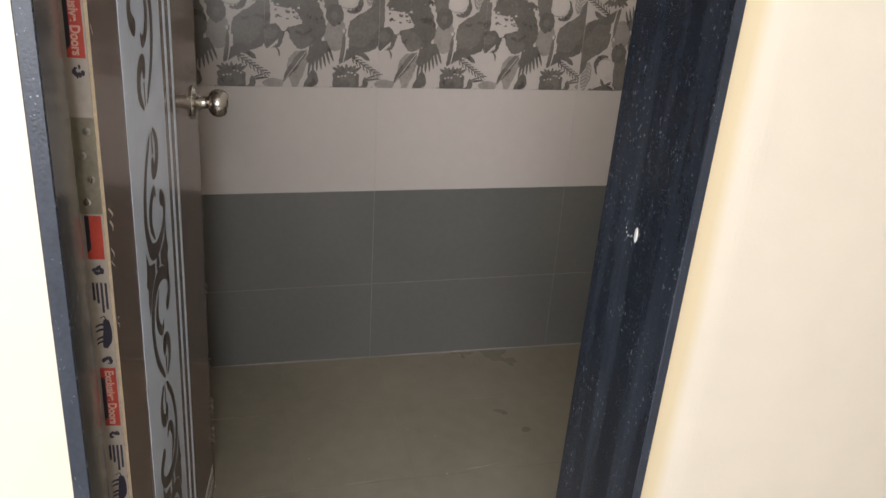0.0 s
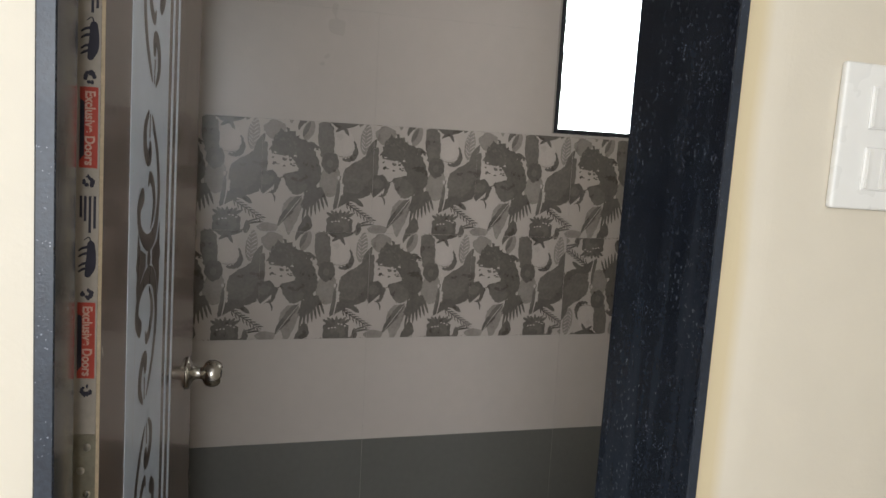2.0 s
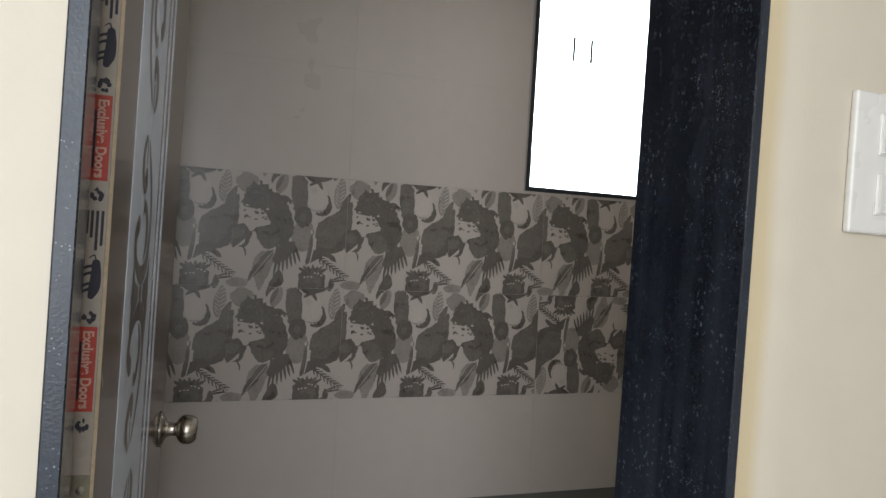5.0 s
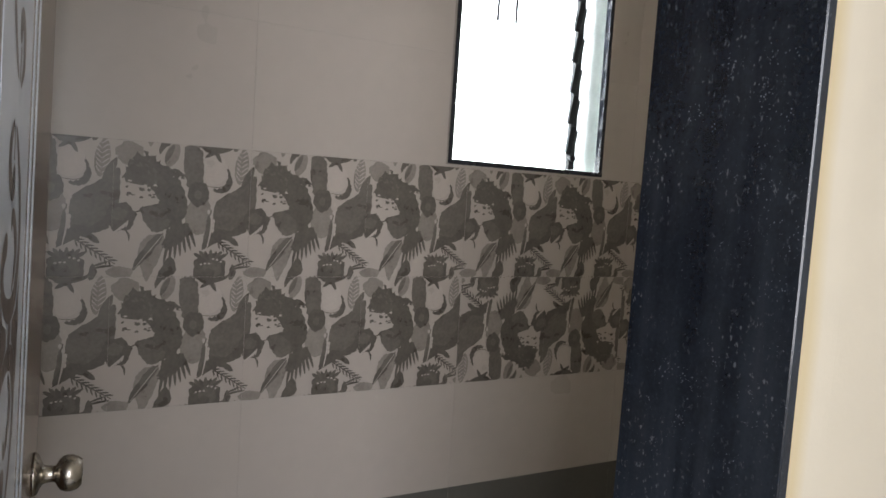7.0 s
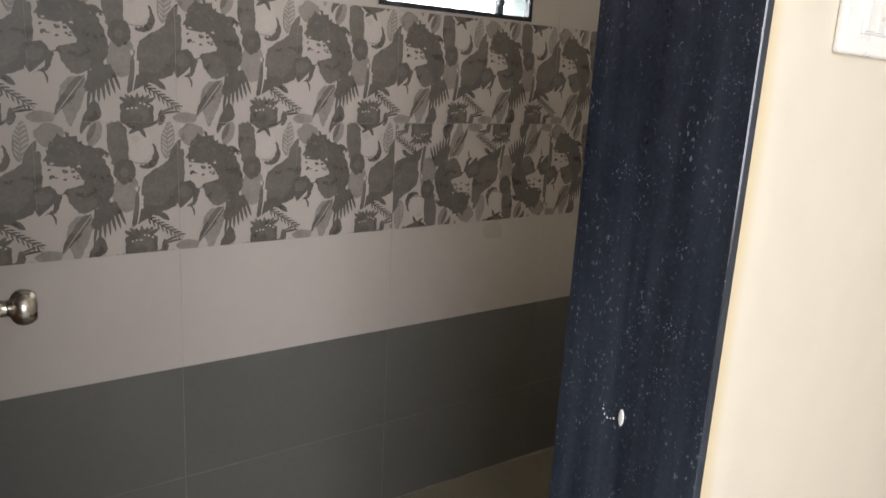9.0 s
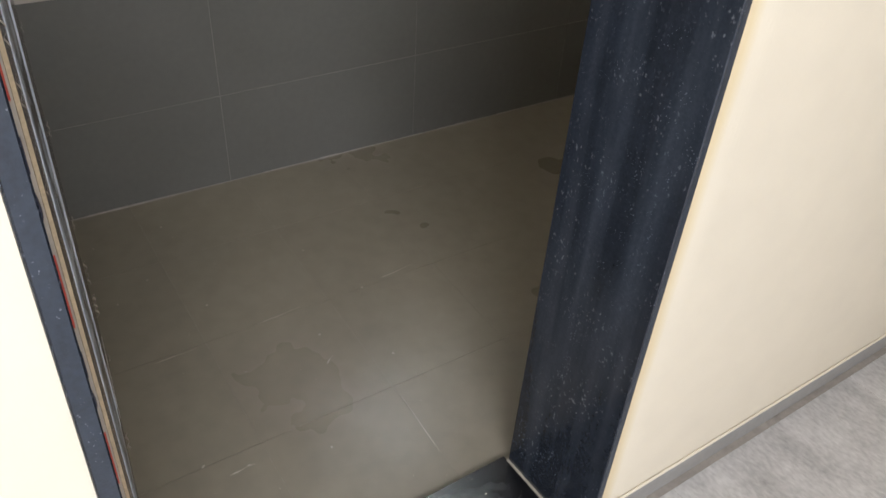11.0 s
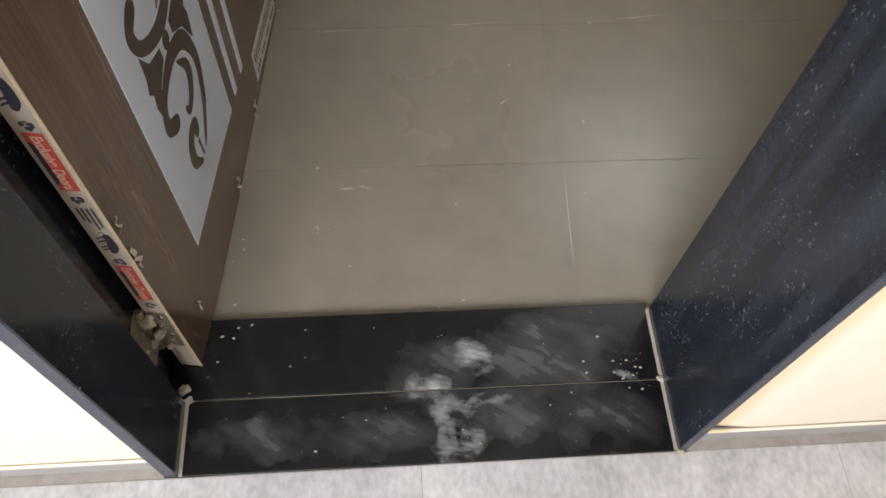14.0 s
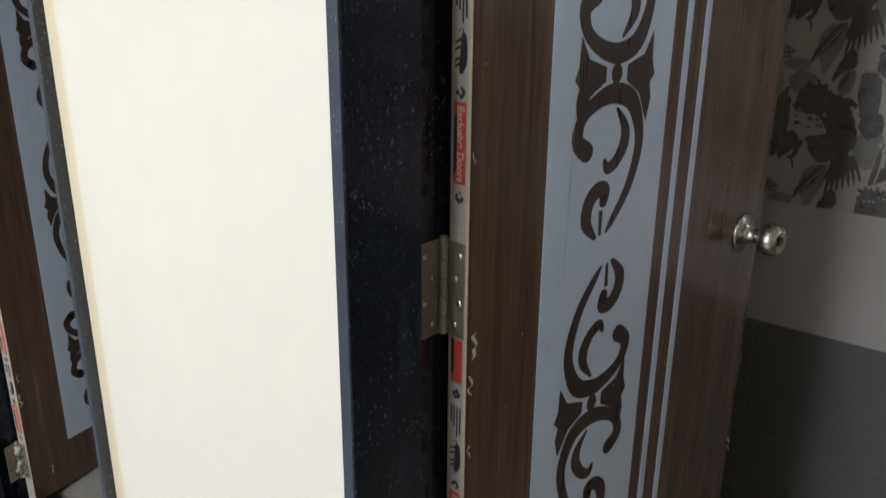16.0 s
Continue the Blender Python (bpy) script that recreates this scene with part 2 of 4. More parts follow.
wipe(SILL, (0.42, 0.415, 0.405), 0.85, smears(((0.385, 0.030, 0.040, 0.040), (0.372, 0.078, 0.036, 0.026), (0.350, 0.112, 0.034, 0.030), (0.425, 0.160, 0.030, 0.026), (0.655, 0.110, 0.022, 0.014), (0.425, 0.085, 0.05, 0.014)), 0.95, (95, 40), 15))

# ---------------------------------------------------------------- mesh helpers


def mesh_object(name, bm, mat, smooth=False):
    me = bpy.data.meshes.new(name)
    bm.to_mesh(me)
    bm.free()
    for m in (mat if isinstance(mat, (list, tuple)) else [mat]):
        me.materials.append(m)
    if smooth:
        for f in me.polygons:
            f.use_smooth = True
    return new(name, me)


def part(name, bm, mat, parent, label="", smooth=False):
    ob = mesh_object(name, bm, mat, smooth)
    ob.parent = parent
    if label:
        ob["label"] = label
    return ob


def empty(name, m, label, category, group="", kind=""):
    ob = new(name)
    ob.matrix_world = m
    ob.empty_display_size = 0.05
    return tagged(ob, label, category, group, kind)


def box(x0, y0, z0, x1, y1, z1, bevel=0.0, bm=None, seg=1):
    bm = bm or bmesh.new()
    made = bmesh.ops.create_cube(bm, size=1)["verts"]
    for v in made:
        v.co = Vector((x0 + (v.co.x + 0.5) * (x1 - x0), y0 + (v.co.y + 0.5) * (y1 - y0), z0 + (v.co.z + 0.5) * (z1 - z0)))
    if bevel:
        edges = list({e for v in made for e in v.link_edges})
        bmesh.ops.bevel(bm, geom=edges, offset=bevel, segments=seg, affect="EDGES", profile=0.5)
    return bm


def rod(r0, r1, a, b, seg=16, bm=None, cap=True):
    bm = bm or bmesh.new()
    a, b = Vector(a), Vector(b)
    m = Matrix.Translation((a + b) / 2) @ (b - a).to_track_quat("Z", "Y").to_matrix().to_4x4()
    bmesh.ops.create_cone(bm, segments=seg, radius1=r0, radius2=r1, depth=(b - a).length, cap_ends=cap, matrix=m)
    return bm


def lathe(profile, m, seg=28, bm=None):
    """Turns a list of (radius, height) about the z axis of m."""
    bm = bm or bmesh.new()
    rings = []
    for r, h in profile:
        rings.append([bm.verts.new(m @ Vector((r * math.cos(2 * math.pi * i / seg), r * math.sin(2 * math.pi * i / seg), h))) for i in range(seg)])
    for p, q in zip(rings, rings[1:]):
        for i in range(seg):
            bm.faces.new((p[i], p[(i + 1) % seg], q[(i + 1) % seg], q[i]))
    bm.faces.new(rings[-1])
    bm.faces.new(rings[0][::-1])
    return bm


# ---------------------------------------------------------------- the plan
LEFT, RIGHT = 0.018, 0.716          # clear opening between the front granite slabs
REBATE = 0.106                      # depth at which the slabs step back
DEEP = 0.222                        # full depth of the granite lining
HEAD = 2.03
HALL = -0.045                       # corridor floor
BACK = 1.347                        # tiled face of the bathroom's far wall
NEAR_Z, FAR_Z = -0.058, 0.033       # bathroom floor, falling towards the door
BATH_L, BATH_R = -0.62, 2.38
CEIL = 2.72
N_RIGHT, N_LEFT = -0.612, -1.56      # the neighbouring doorway


def structure(name, bm, mat, label, category="wall"):
    return tagged(mesh_object(name, bm, mat), label, category, kind="structure")


# partition between corridor and bathroom: four piers and heads, plaster slightly hollow beside the granite
def pier(bm, x0, x1, z0, z1, slope_left=False, slope_right=False, notch=False):
    """A piece of wall; its corridor face leans back over its last centimetres where it meets granite."""
    front, back = 0.009, 0.215
    ease = [(k / 10, 0.5 + 0.5 * math.cos(math.pi * k / 10)) for k in range(11)]
    xs = [(x0 + 0.075 * a, front + 0.008 * c) for a, c in ease] if slope_left else [(x0, front)]
    xs += [(x1 - 0.075 * a, front + 0.008 * c) for a, c in ease[::-1]] if slope_right else [(x1, front)]
    ends = [(x1, REBATE), (x1 - 0.021, REBATE), (x1 - 0.021, back), (x0, back)] if notch else [(x1, back), (x0, back)]
    lo = [bm.verts.new((x, y, z0)) for x, y in xs + ends]
    hi = [bm.verts.new((v.co.x, v.co.y, z1)) for v in lo]
    n = len(lo)
    for i in range(n):
        bm.faces.new((lo[i], lo[(i + 1) % n], hi[(i + 1) % n], hi[i]))
    bm.faces.new(lo[::-1])
    bm.faces.new(hi)


SK = HALL + 0.066
bm = bmesh.new()
pier(bm, RIGHT + 0.0155, 2.6, SK, CEIL, slope_left=True)
pier(bm, N_RIGHT + 0.0005, -0.0005, SK, CEIL, slope_left=True, notch=True)
pier(bm, -2.6, N_LEFT - 0.0005, SK, CEIL, slope_right=True, notch=True)
for x0, x1 in ((0.0005, RIGHT + 0.0145), (N_LEFT + 0.0005, N_RIGHT - 0.0005)):
    pier(bm, x0, x1, HEAD + 0.02, CEIL)
for x0, x1 in ((RIGHT + 0.0155, 2.6), (N_RIGHT + 0.0005, -0.0005), (-2.6, N_LEFT - 0.0005)):
    box(x0, 0.020, HALL - 0.1, x1 - (0.021 if x1 < 1 else 0), 0.215, SK, bm=bm)
structure("wall_north", bm, PLASTER, "cream painted plaster wall around the granite door frame")

# skirting of the corridor
for x0, x1 in ((RIGHT + 0.016, 2.6), (N_RIGHT + 0.002, -0.002), (-2.6, N_LEFT - 0.002)):
    structure("baseboard", box(x0, 0.0125, HALL, x1, 0.020, SK - 0.0005, 0.001), SKIRT, "grey stone-look tile skirting under cream plaster", "skirting")
    structure("trim", box(x0, 0.0045, SK - 0.0003, x1, 0.0086, SK + 0.009, 0.0018), PLASTER, "pale filler line where the plaster meets the skirting", "trim")

# corridor shell
structure("wall_east", box(2.6, -2.4, HALL - 0.1, 2.75, 0.215, CEIL), PLASTER, "plain cream corridor wall")
structure("wall_west", box(-2.75, -2.4, HALL - 0.1, -2.6, 1.56, CEIL), PLASTER, "plain cream corridor wall")
bm = box(-2.6, -2.4, HALL - 0.1, -1.4, -2.2, CEIL)
box(0.3, -2.4, HALL - 0.1, 2.6, -2.2, CEIL, bm=bm)
box(-1.4, -2.4, HALL - 0.1, 0.3, -2.2, 0.75, bm=bm)
box(-1.4, -2.4, 2.35, 0.3, -2.2, CEIL, bm=bm)
structure("wall_south", bm, PLASTER, "cream corridor wall with an open window hole")
structure("ceiling", box(-2.75, -2.4, CEIL, 2.75, 1.7, CEIL + 0.12), WHITE, "plain white painted ceiling", "ceiling")

# floors
bm = box(-2.6, DEEP - 0.02, -0.25, 2.6, BACK + 0.0009, -0.1)
for v in bm.verts:
    if v.co.z > -0.2:
        v.co.z = (FAR_Z if v.co.y > 1 else NEAR_Z - 0.0025) - 0.0005
bath = structure("bathroom_floor", bm, GROUT_DARK, "taupe stone-look bathroom floor with dusty tiles", "floor")
bm = box(-2.6, -2.2, HALL - 0.1, 2.6, -0.0005, HALL - 0.0005)
for x0, x1 in ((RIGHT + 0.0145, 2.6), (N_RIGHT + 0.0015, -0.0015), (-2.6, N_LEFT - 0.0015)):
    box(x0, -0.0004, HALL - 0.1, x1, 0.0195, HALL - 0.0003, bm=bm)
hall = structure("floor", bm, GROUT, "grey slate-look corridor floor tiles", "floor")

# far bathroom wall with its window hole
WX0, WX1, WZ0, WZ1 = 1.105, 1.652, 1.508, 2.165
bm = box(-1.3, BACK + 0.0009, -0.25, WX0, 1.56, CEIL)
for c in ((-2.6, -0.25, -2.3, CEIL), (-2.3, -0.25, -1.3, 0.9), (-2.3, 2.15, -1.3, CEIL)):     # open window of the neighbouring room
    box(c[0], BACK + 0.0009, c[1], c[2], 1.56, c[3], bm=bm)
box(WX1, BACK + 0.0009, -0.25, 2.6, 1.56, CEIL, bm=bm)
box(WX0, BACK + 0.0009, -0.25, WX1, 1.56, WZ0, bm=bm)
box(WX0, BACK + 0.0009, WZ1, WX1, 1.56, CEIL, bm=bm)
back = structure("wall_back", bm, GROUT, "bathroom wall tiled dark grey, pale and with a printed leaf band")
structure("wall_bath_east", box(BATH_R, 0.215, -0.25, 2.6, BACK, CEIL), TILE_LIGHT, "plain pale bathroom wall")
structure("wall_bath_west", box(BATH_L - 0.1, 0.215, -0.25, BATH_L, BACK, CEIL), TILE_LIGHT, "plain pale bathroom wall")

# ---------------------------------------------------------------- granite lining of the doorway


def lining(x_left, x_right, label):
    e = empty("door_frame", pose(x_left, 0, HALL), label, "door frame")
    b = 0.0015
    o = Matrix.Translation((-x_left, 0, -HALL))

    def slab(name, *c, mat=GRANITE):
        bm = box(*c, b)
        bmesh.ops.transform(bm, matrix=o, verts=bm.verts)
        for f in bm.faces:
            if f.normal.y < -0.9:
                f.material_index = 1
        return part(name, bm, [mat, GRANITE_EDGE], e)
    slab("jamb", x_left - 0.018, 0, HALL, x_left, REBATE, HEAD)
    slab("jamb", x_left - 0.036, REBATE + 0.0005, HALL - 0.01, x_left - 0.0235, DEEP, HEAD + 0.012)
    slab("jamb", x_right, 0, HALL - 0.01, x_right + 0.014, DEEP, HEAD, mat=GRANITE_TINTED)
    slab("head", x_left + 0.0005, 0, HEAD - 0.018, x_right - 0.0005, REBATE, HEAD)
    slab("head", x_left - 0.023, REBATE + 0.0005, HEAD - 0.006, x_right + 0.0005, DEEP, HEAD + 0.012)
    bm = box(x_left + 0.004, 0, HALL - 0.03, x_right - 0.004, REBATE, HALL + 0.001, b)
    bmesh.ops.transform(bm, matrix=o, verts=bm.verts)
    part("sill", bm, SILL, e)
    bm = box(x_left - 0.022, REBATE + 0.0022, HALL - 0.04, x_right - 0.0015, DEEP + 0.012, HALL - 0.001, b)
    bmesh.ops.transform(bm, matrix=o, verts=bm.verts)
    part("sill", bm, SILL, e)
    for x, w, y1 in ((x_left + 0.002, 0.0026, REBATE), (x_right - 0.002, 0.0024, DEEP)):
        bm = box(x - w, 0.001, HALL - 0.02, x + w, y1, HALL + 0.0018)
        bmesh.ops.transform(bm, matrix=o, verts=bm.verts)
        part("joint", bm, CAULK, e, "pale cement joint")
    bm = box(x_left + 0.005, REBATE + 0.0006, HALL - 0.02, x_right - 0.005, REBATE + 0.0016, HALL - 0.0008)
    bmesh.ops.transform(bm, matrix=o, verts=bm.verts)
    part("joint", bm, GROUT_DARK, e, "thin pale joint between the sill slabs")
    return e


lining(LEFT, RIGHT, "polished black granite door frame with dusty sill")
lining(N_LEFT + 0.018, N_RIGHT - 0.014, "black granite frame of the neighbouring doorway")

# ---------------------------------------------------------------- the door leaf: frosted panel, scrolls, hinges, tape
DOOR_W, DOOR_T = 0.69, 0.030
DOOR_LO, DOOR_HI = -0.044, 1.998
DOOR_POSE = pose(0.036, 0.16, 0, 0, 0, 83)


def spline(points, widths, steps=7):
    """Points and widths of a smooth line through the given ones."""
    ps = [points[0]] + list(points) + [points[-1]]
    ws = [widths[0]] + list(widths) + [widths[-1]]
    out = []
    for i in range(1, len(ps) - 2):
        for k in range(steps):
            t = k / steps
            a = [-0.5 * t + t * t - 0.5 * t ** 3, 1 - 2.5 * t * t + 1.5 * t ** 3, 0.5 * t + 2 * t * t - 1.5 * t ** 3, -0.5 * t * t + 0.5 * t ** 3]
            x = sum(c * p[0] for c, p in zip(a, ps[i - 1:i + 3]))
            y = sum(c * p[1] for c, p in zip(a, ps[i - 1:i + 3]))
            out.append((x, y, sum(c * w for c, w in zip(a, ws[i - 1:i + 3]))))
    out.append((*points[-1], widths[-1]))
    return out


def ribbon(bm, points, widths, put, bulb=True, mat=0):
    """A flat band of changing width with rounded ends, placed by put(x, y)."""
    line = spline(points, widths)
    lefts, rights = [], []
    for i, (x, y, w) in enumerate(line):
        x0, y0, _ = line[max(0, i - 1)]
        x1, y1, _ = line[min(len(line) - 1, i + 1)]
        d = math.hypot(x1 - x0, y1 - y0) or 1
        nx, ny = -(y1 - y0) / d * w / 2, (x1 - x0) / d * w / 2
        lefts.append((x + nx, y + ny))
        rights.append((x - nx, y - ny))
    a = [bm.verts.new(put(*p)) for p in lefts]
    b = [bm.verts.new(put(*p)) for p in rights]
    for i in range(len(a) - 1):
        bm.faces.new((a[i], b[i], b[i + 1], a[i + 1])).material_index = mat
    if bulb:
        for x, y, w in (line[0], line[-1]):
            disc(bm, x, y, w / 2, w / 2, put, 14, mat)


def disc(bm, x, y, rx, ry, put, n=16, mat=0):
    bm.faces.new([bm.verts.new(put(x + rx * math.cos(2 * math.pi * i / n), y + ry * math.sin(2 * math.pi * i / n))) for i in range(n)]).material_index = mat


def flat(bm, pts, put, mat=0):
    bm.faces.new([bm.verts.new(put(*p)) for p in pts]).material_index = mat


SCROLL = (((-.05, -.092), (-.069, -.076), (-.062, -.05), (-.036, -.032), (0, -.024), (.036, -.036), (.056, -.071), (.058, -.105), (.042, -.151), (.014, -.189), (.002, -.203)),
          (.026, .022, .018, .021, .026, .026, .020, .018, .016, .012, .005))
CURL = (((.007, -.044), (.025, -.067), (.027, -.088), (.014, -.109), (-.004, -.118), (-.012, -.108)), (.005, .016, .02, .018, .016, .008))
COMMA = (((-.022, -.207), (-.041, -.185), (-.039, -.16), (-.024, -.145), (-.008, -.146), (-.008, -.160)), (.008, .02, .022, .022, .022, .018))
WING = ((-.021, .009), (-.021, -.009), (-.05, -.025), (-.070, -.06), (-.077, -.032), (-.072, -.014), (-.081, -.004), (-.074, .012), (-.072, .046), (-.055, .019))


def scrolls(bm, cx, cz, flip, depth, upper=True, lower=True):
    for sz, on in ((1, lower), (-1, upper)):
        if not on:
            continue
        k = [0]

        def put(x, z, sz=sz):
            return (cx + flip * x, -depth - 0.00002 * k[0], cz + sz * z)
        for pts, ws in (SCROLL, CURL, COMMA):
            k[0] += 1
            ribbon(bm, pts, ws, put)
        k[0] += 1
        flat(bm, ((-.016, -.172), (-.008, -.172), (-.008, -.206), (-.014, -.206)), put)
    for s in (1, -1):
        flat(bm, WING, lambda x, z, s=s: (cx + s * x, -depth - 0.0001, cz + z * (1 if s > 0 else 1.1)))
    disc(bm, cx, cz, 0.011, 0.013, lambda x, z: (x, -depth - 0.0001, z))


def hinge(parent, z0, z1):
    """Butt hinge on the hinge edge: a leaf let into the edge, the knuckle, the leaf on the jamb, four screws a leaf."""
    h = part("hinge", box(-0.0014, 0.003, z0, 0.0004, DOOR_T, z1, 0.0004), BRASSY, parent, "dusty steel butt hinge")
    bm = bmesh.new()
    n = 5
    for i in range(n):
        a, b = z0 + (z1 - z0) * i / n + 0.0006, z0 + (z1 - z0) * (i + 1) / n - 0.0006
        rod(0.0052, 0.0052, (-0.004, DOOR_T + 0.005, a), (-0.004, DOOR_T + 0.005, b), 14, bm)
    rod(0.0062, 0.0045, (-0.004, DOOR_T + 0.005, z1), (-0.004, DOOR_T + 0.005, z1 + 0.004), 12, bm)
    part("knuckle", bm, BRASSY, h)
    m = DOOR_POSE.inverted()
    bm = box(-0.0056, 0.126, z0, -0.0036, 0.158, z1, 0.0004)
    bmesh.ops.transform(bm, matrix=m, verts=bm.verts)
    part("leaf", bm, BRASSY, h)
    for i in range(4):
        z = z0 + (z1 - z0) * (0.13 + 0.245 * i)
        y = 0.012 if i % 2 else 0.019
        bm = lathe([(0.0046, 0), (0.0046, 0.0006), (0.003, 0.0016), (0.0012, 0.0018)], pose(-0.0014, y, z, 0, -90, 0), 12)
        part("screw", bm, STEEL, h)
        bm = lathe([(0.0046, 0), (0.0046, 0.0006), (0.003, 0.0016)], m @ pose(-0.0036, 0.134 if i % 2 else 0.148, z, 0, 90, 0), 12)
        part("screw", bm, STEEL, h)
    if z0 < 0.5:                                         # the lowest hinge is caked with plaster
        for k in range(7):
            bm = bmesh.new()
            bmesh.ops.create_icosphere(bm, subdivisions=2, radius=0.005 + 0.004 * (k % 3) / 2)
            for v in bm.verts:
                v.co *= 1 + 0.9 * noise.noise(v.co * 260 + Vector((k * 7.1, 0, 0)))
            bmesh.ops.translate(bm, vec=(-0.006 - 0.002 * (k % 2), 0.020 + 0.004 * k, z0 + 0.01 + 0.014 * ((k * 3) % 7)), verts=bm.verts)
            part("plaster_crust", bm, CAULK, h, "dried plaster crust", True)
    return h


def lettering(words, size, m, mat, parent, label):
    cu = bpy.data.curves.new("lettering", "FONT")
    cu.body, cu.size, cu.extrude, cu.offset = words, size, 0.00004, size * 0.03
    tmp = bpy.data.objects.new("lettering", cu)
    scene.collection.objects.link(tmp)
    bpy.context.view_layer.update()
    me = bpy.data.meshes.new_from_object(tmp.evaluated_get(bpy.context.evaluated_depsgraph_get()))
    bpy.data.objects.remove(tmp)
    me.transform(m @ Matrix.Diagonal((0.85, 1, 1, 1)))
    me.materials.clear()
    me.materials.append(mat)
    ob = new("lettering", me)
    ob.parent = parent
    ob["label"] = label
    return ob


def tape(door):
    """Printed paper tape down the hinge edge: red labels with lettering, ornaments, bars and a dark beast-like mark."""
    rng = random.Random(5)
    strip = part("edge_tape", box(-0.0006, 0.0035, DOOR_LO + 0.002, 0.0, DOOR_T - 0.001, DOOR_HI - 0.002), PAPER, door, "printed paper edge tape with red labels")
    part("edge_band", box(-0.0008, -0.0006, DOOR_LO, 0.001, 0.0032, DOOR_HI, 0.0003), RAW, door, "bare pale board edge")
    black = bmesh.new()
    reds = bmesh.new()
    top = 1.224 + 0.239 * 3
    hinges = ((0.955, 1.07), (0.035, 0.145), (1.75, 1.865))
    while top > DOOR_LO - 0.1:
        def put(y, z, d=0.0008):
            return (-d, y, top + z)

        def clear(z0, z1):
            return top + z0 < DOOR_HI - 0.01 and top + z1 > DOOR_LO + 0.005 and not any(top + z1 < h1 + 0.003 and top + z0 > h0 - 0.003 for h0, h1 in hinges)
        zt = 0
        for h0, h1 in hinges:                            # a label half hidden by a hinge
            if top - 0.088 < h0 - 0.01 and top > h0:
                zt = h0 - 0.002 - top
        if zt < 0 and top - 0.088 > DOOR_LO:
            flat(reds, ((0.0055, zt), (0.0245, zt), (0.0245, -0.088), (0.0055, -0.088)), put)
            flat(black, ((0.0195, zt), (0.0243, zt), (0.0243, -0.080), (0.0195, -0.074)), lambda y, z: put(y, z, 0.0010))
        if clear(0, -0.088):
            zb = max(-0.088, DOOR_LO + 0.006 - top)
            flat(reds, ((0.0055, 0), (0.0245, 0), (0.0245, zb), (0.0055, zb)), put)
            if zb == -0.088:
                # the dark bar beside the words
                flat(black, ((0.0195, -0.016), (0.0243, -0.013), (0.0243, -0.080), (0.0195, -0.074)), lambda y, z: put(y, z, 0.0010))
                m = Matrix.Translation((-0.0011, 0.0185, top - 0.004)) @ Matrix(((0, 0, -1, 0), (0, -1, 0, 0), (-1, 0, 0, 0), (0, 0, 0, 1)))
                lettering("Exclusive Doors", 0.0145, m, INK_RED, strip, "pale words on the red label")
        for c in (-0.103, -0.229):                       # little ornaments
            if clear(c + 0.01, c - 0.01):
                for i in range(16):
                    a = rng.uniform(0, 6.28)
                    disc(black, 0.0145 + 0.0048 * math.cos(a), c + 0.0068 * math.sin(a) * rng.uniform(0.3, 1), rng.uniform(0.0012, 0.003), rng.uniform(0.0012, 0.003), lambda y, z: put(y, z, 0.0008 + 0.00001 * i), 7)
        if clear(-0.119, -0.16):
            for i, (y, ln) in enumerate(((0.0235, 0.024), (0.0190, 0.028), (0.0140, 0.041), (0.0090, 0.036))):
                flat(black, ((y, -0.119), (y - 0.0028, -0.119), (y - 0.0028, -0.119 - ln), (y, -0.119 - ln)), put)
        if clear(-0.166, -0.21):                         # dark four-legged emblem as a plain shape
            ribbon(black, ((0.0110, -0.173), (0.0105, -0.185), (0.0115, -0.198), (0.014, -0.207)), (0.008, 0.010, 0.011, 0.007), lambda y, z: put(y, z, 0.0009))
            for z in (-0.176, -0.183, -0.194, -0.200):
                ribbon(black, ((0.013, z), (0.019, z - 0.001), (0.0235, z - 0.004)), (0.0036, 0.0028, 0.002), put)
            ribbon(black, ((0.011, -0.172), (0.013, -0.165), (0.018, -0.168)), (0.0016, 0.0013, 0.001), put)
        top -= 0.239
    part("red_label", reds, RED, strip, "red printed labels")
    part("print", black, INK, strip, "dark printed marks")


def knob(door, u, z, side=-1):
    y0 = 0 if side < 0 else DOOR_T
    m = Matrix.Translation((u, y0, z)) @ pose(0, 0, 0, 90 if side < 0 else -90, 0, 0)
    k = part("knob", lathe([(0.0, 0.0005), (0.0325, 0.0), (0.0325, 0.003), (0.030, 0.006), (0.021, 0.010), (0.0145, 0.013), (0.0125, 0.018), (0.0118, 0.026), (0.0125, 0.030),
                            (0.019, 0.033), (0.0245, 0.038), (0.0270, 0.045), (0.0268, 0.052), (0.0240, 0.060), (0.0195, 0.0655), (0.0185, 0.0660), (0.0150, 0.0640), (0.0, 0.0636)], m, 36),
             STEEL, door, "satin steel ball knob", smooth=True)
    part("lock_cylinder", lathe([(0.0, 0.060), (0.008, 0.060), (0.008, 0.0655), (0.007, 0.0662), (0.0, 0.0662)], m, 20), BLACK, k)


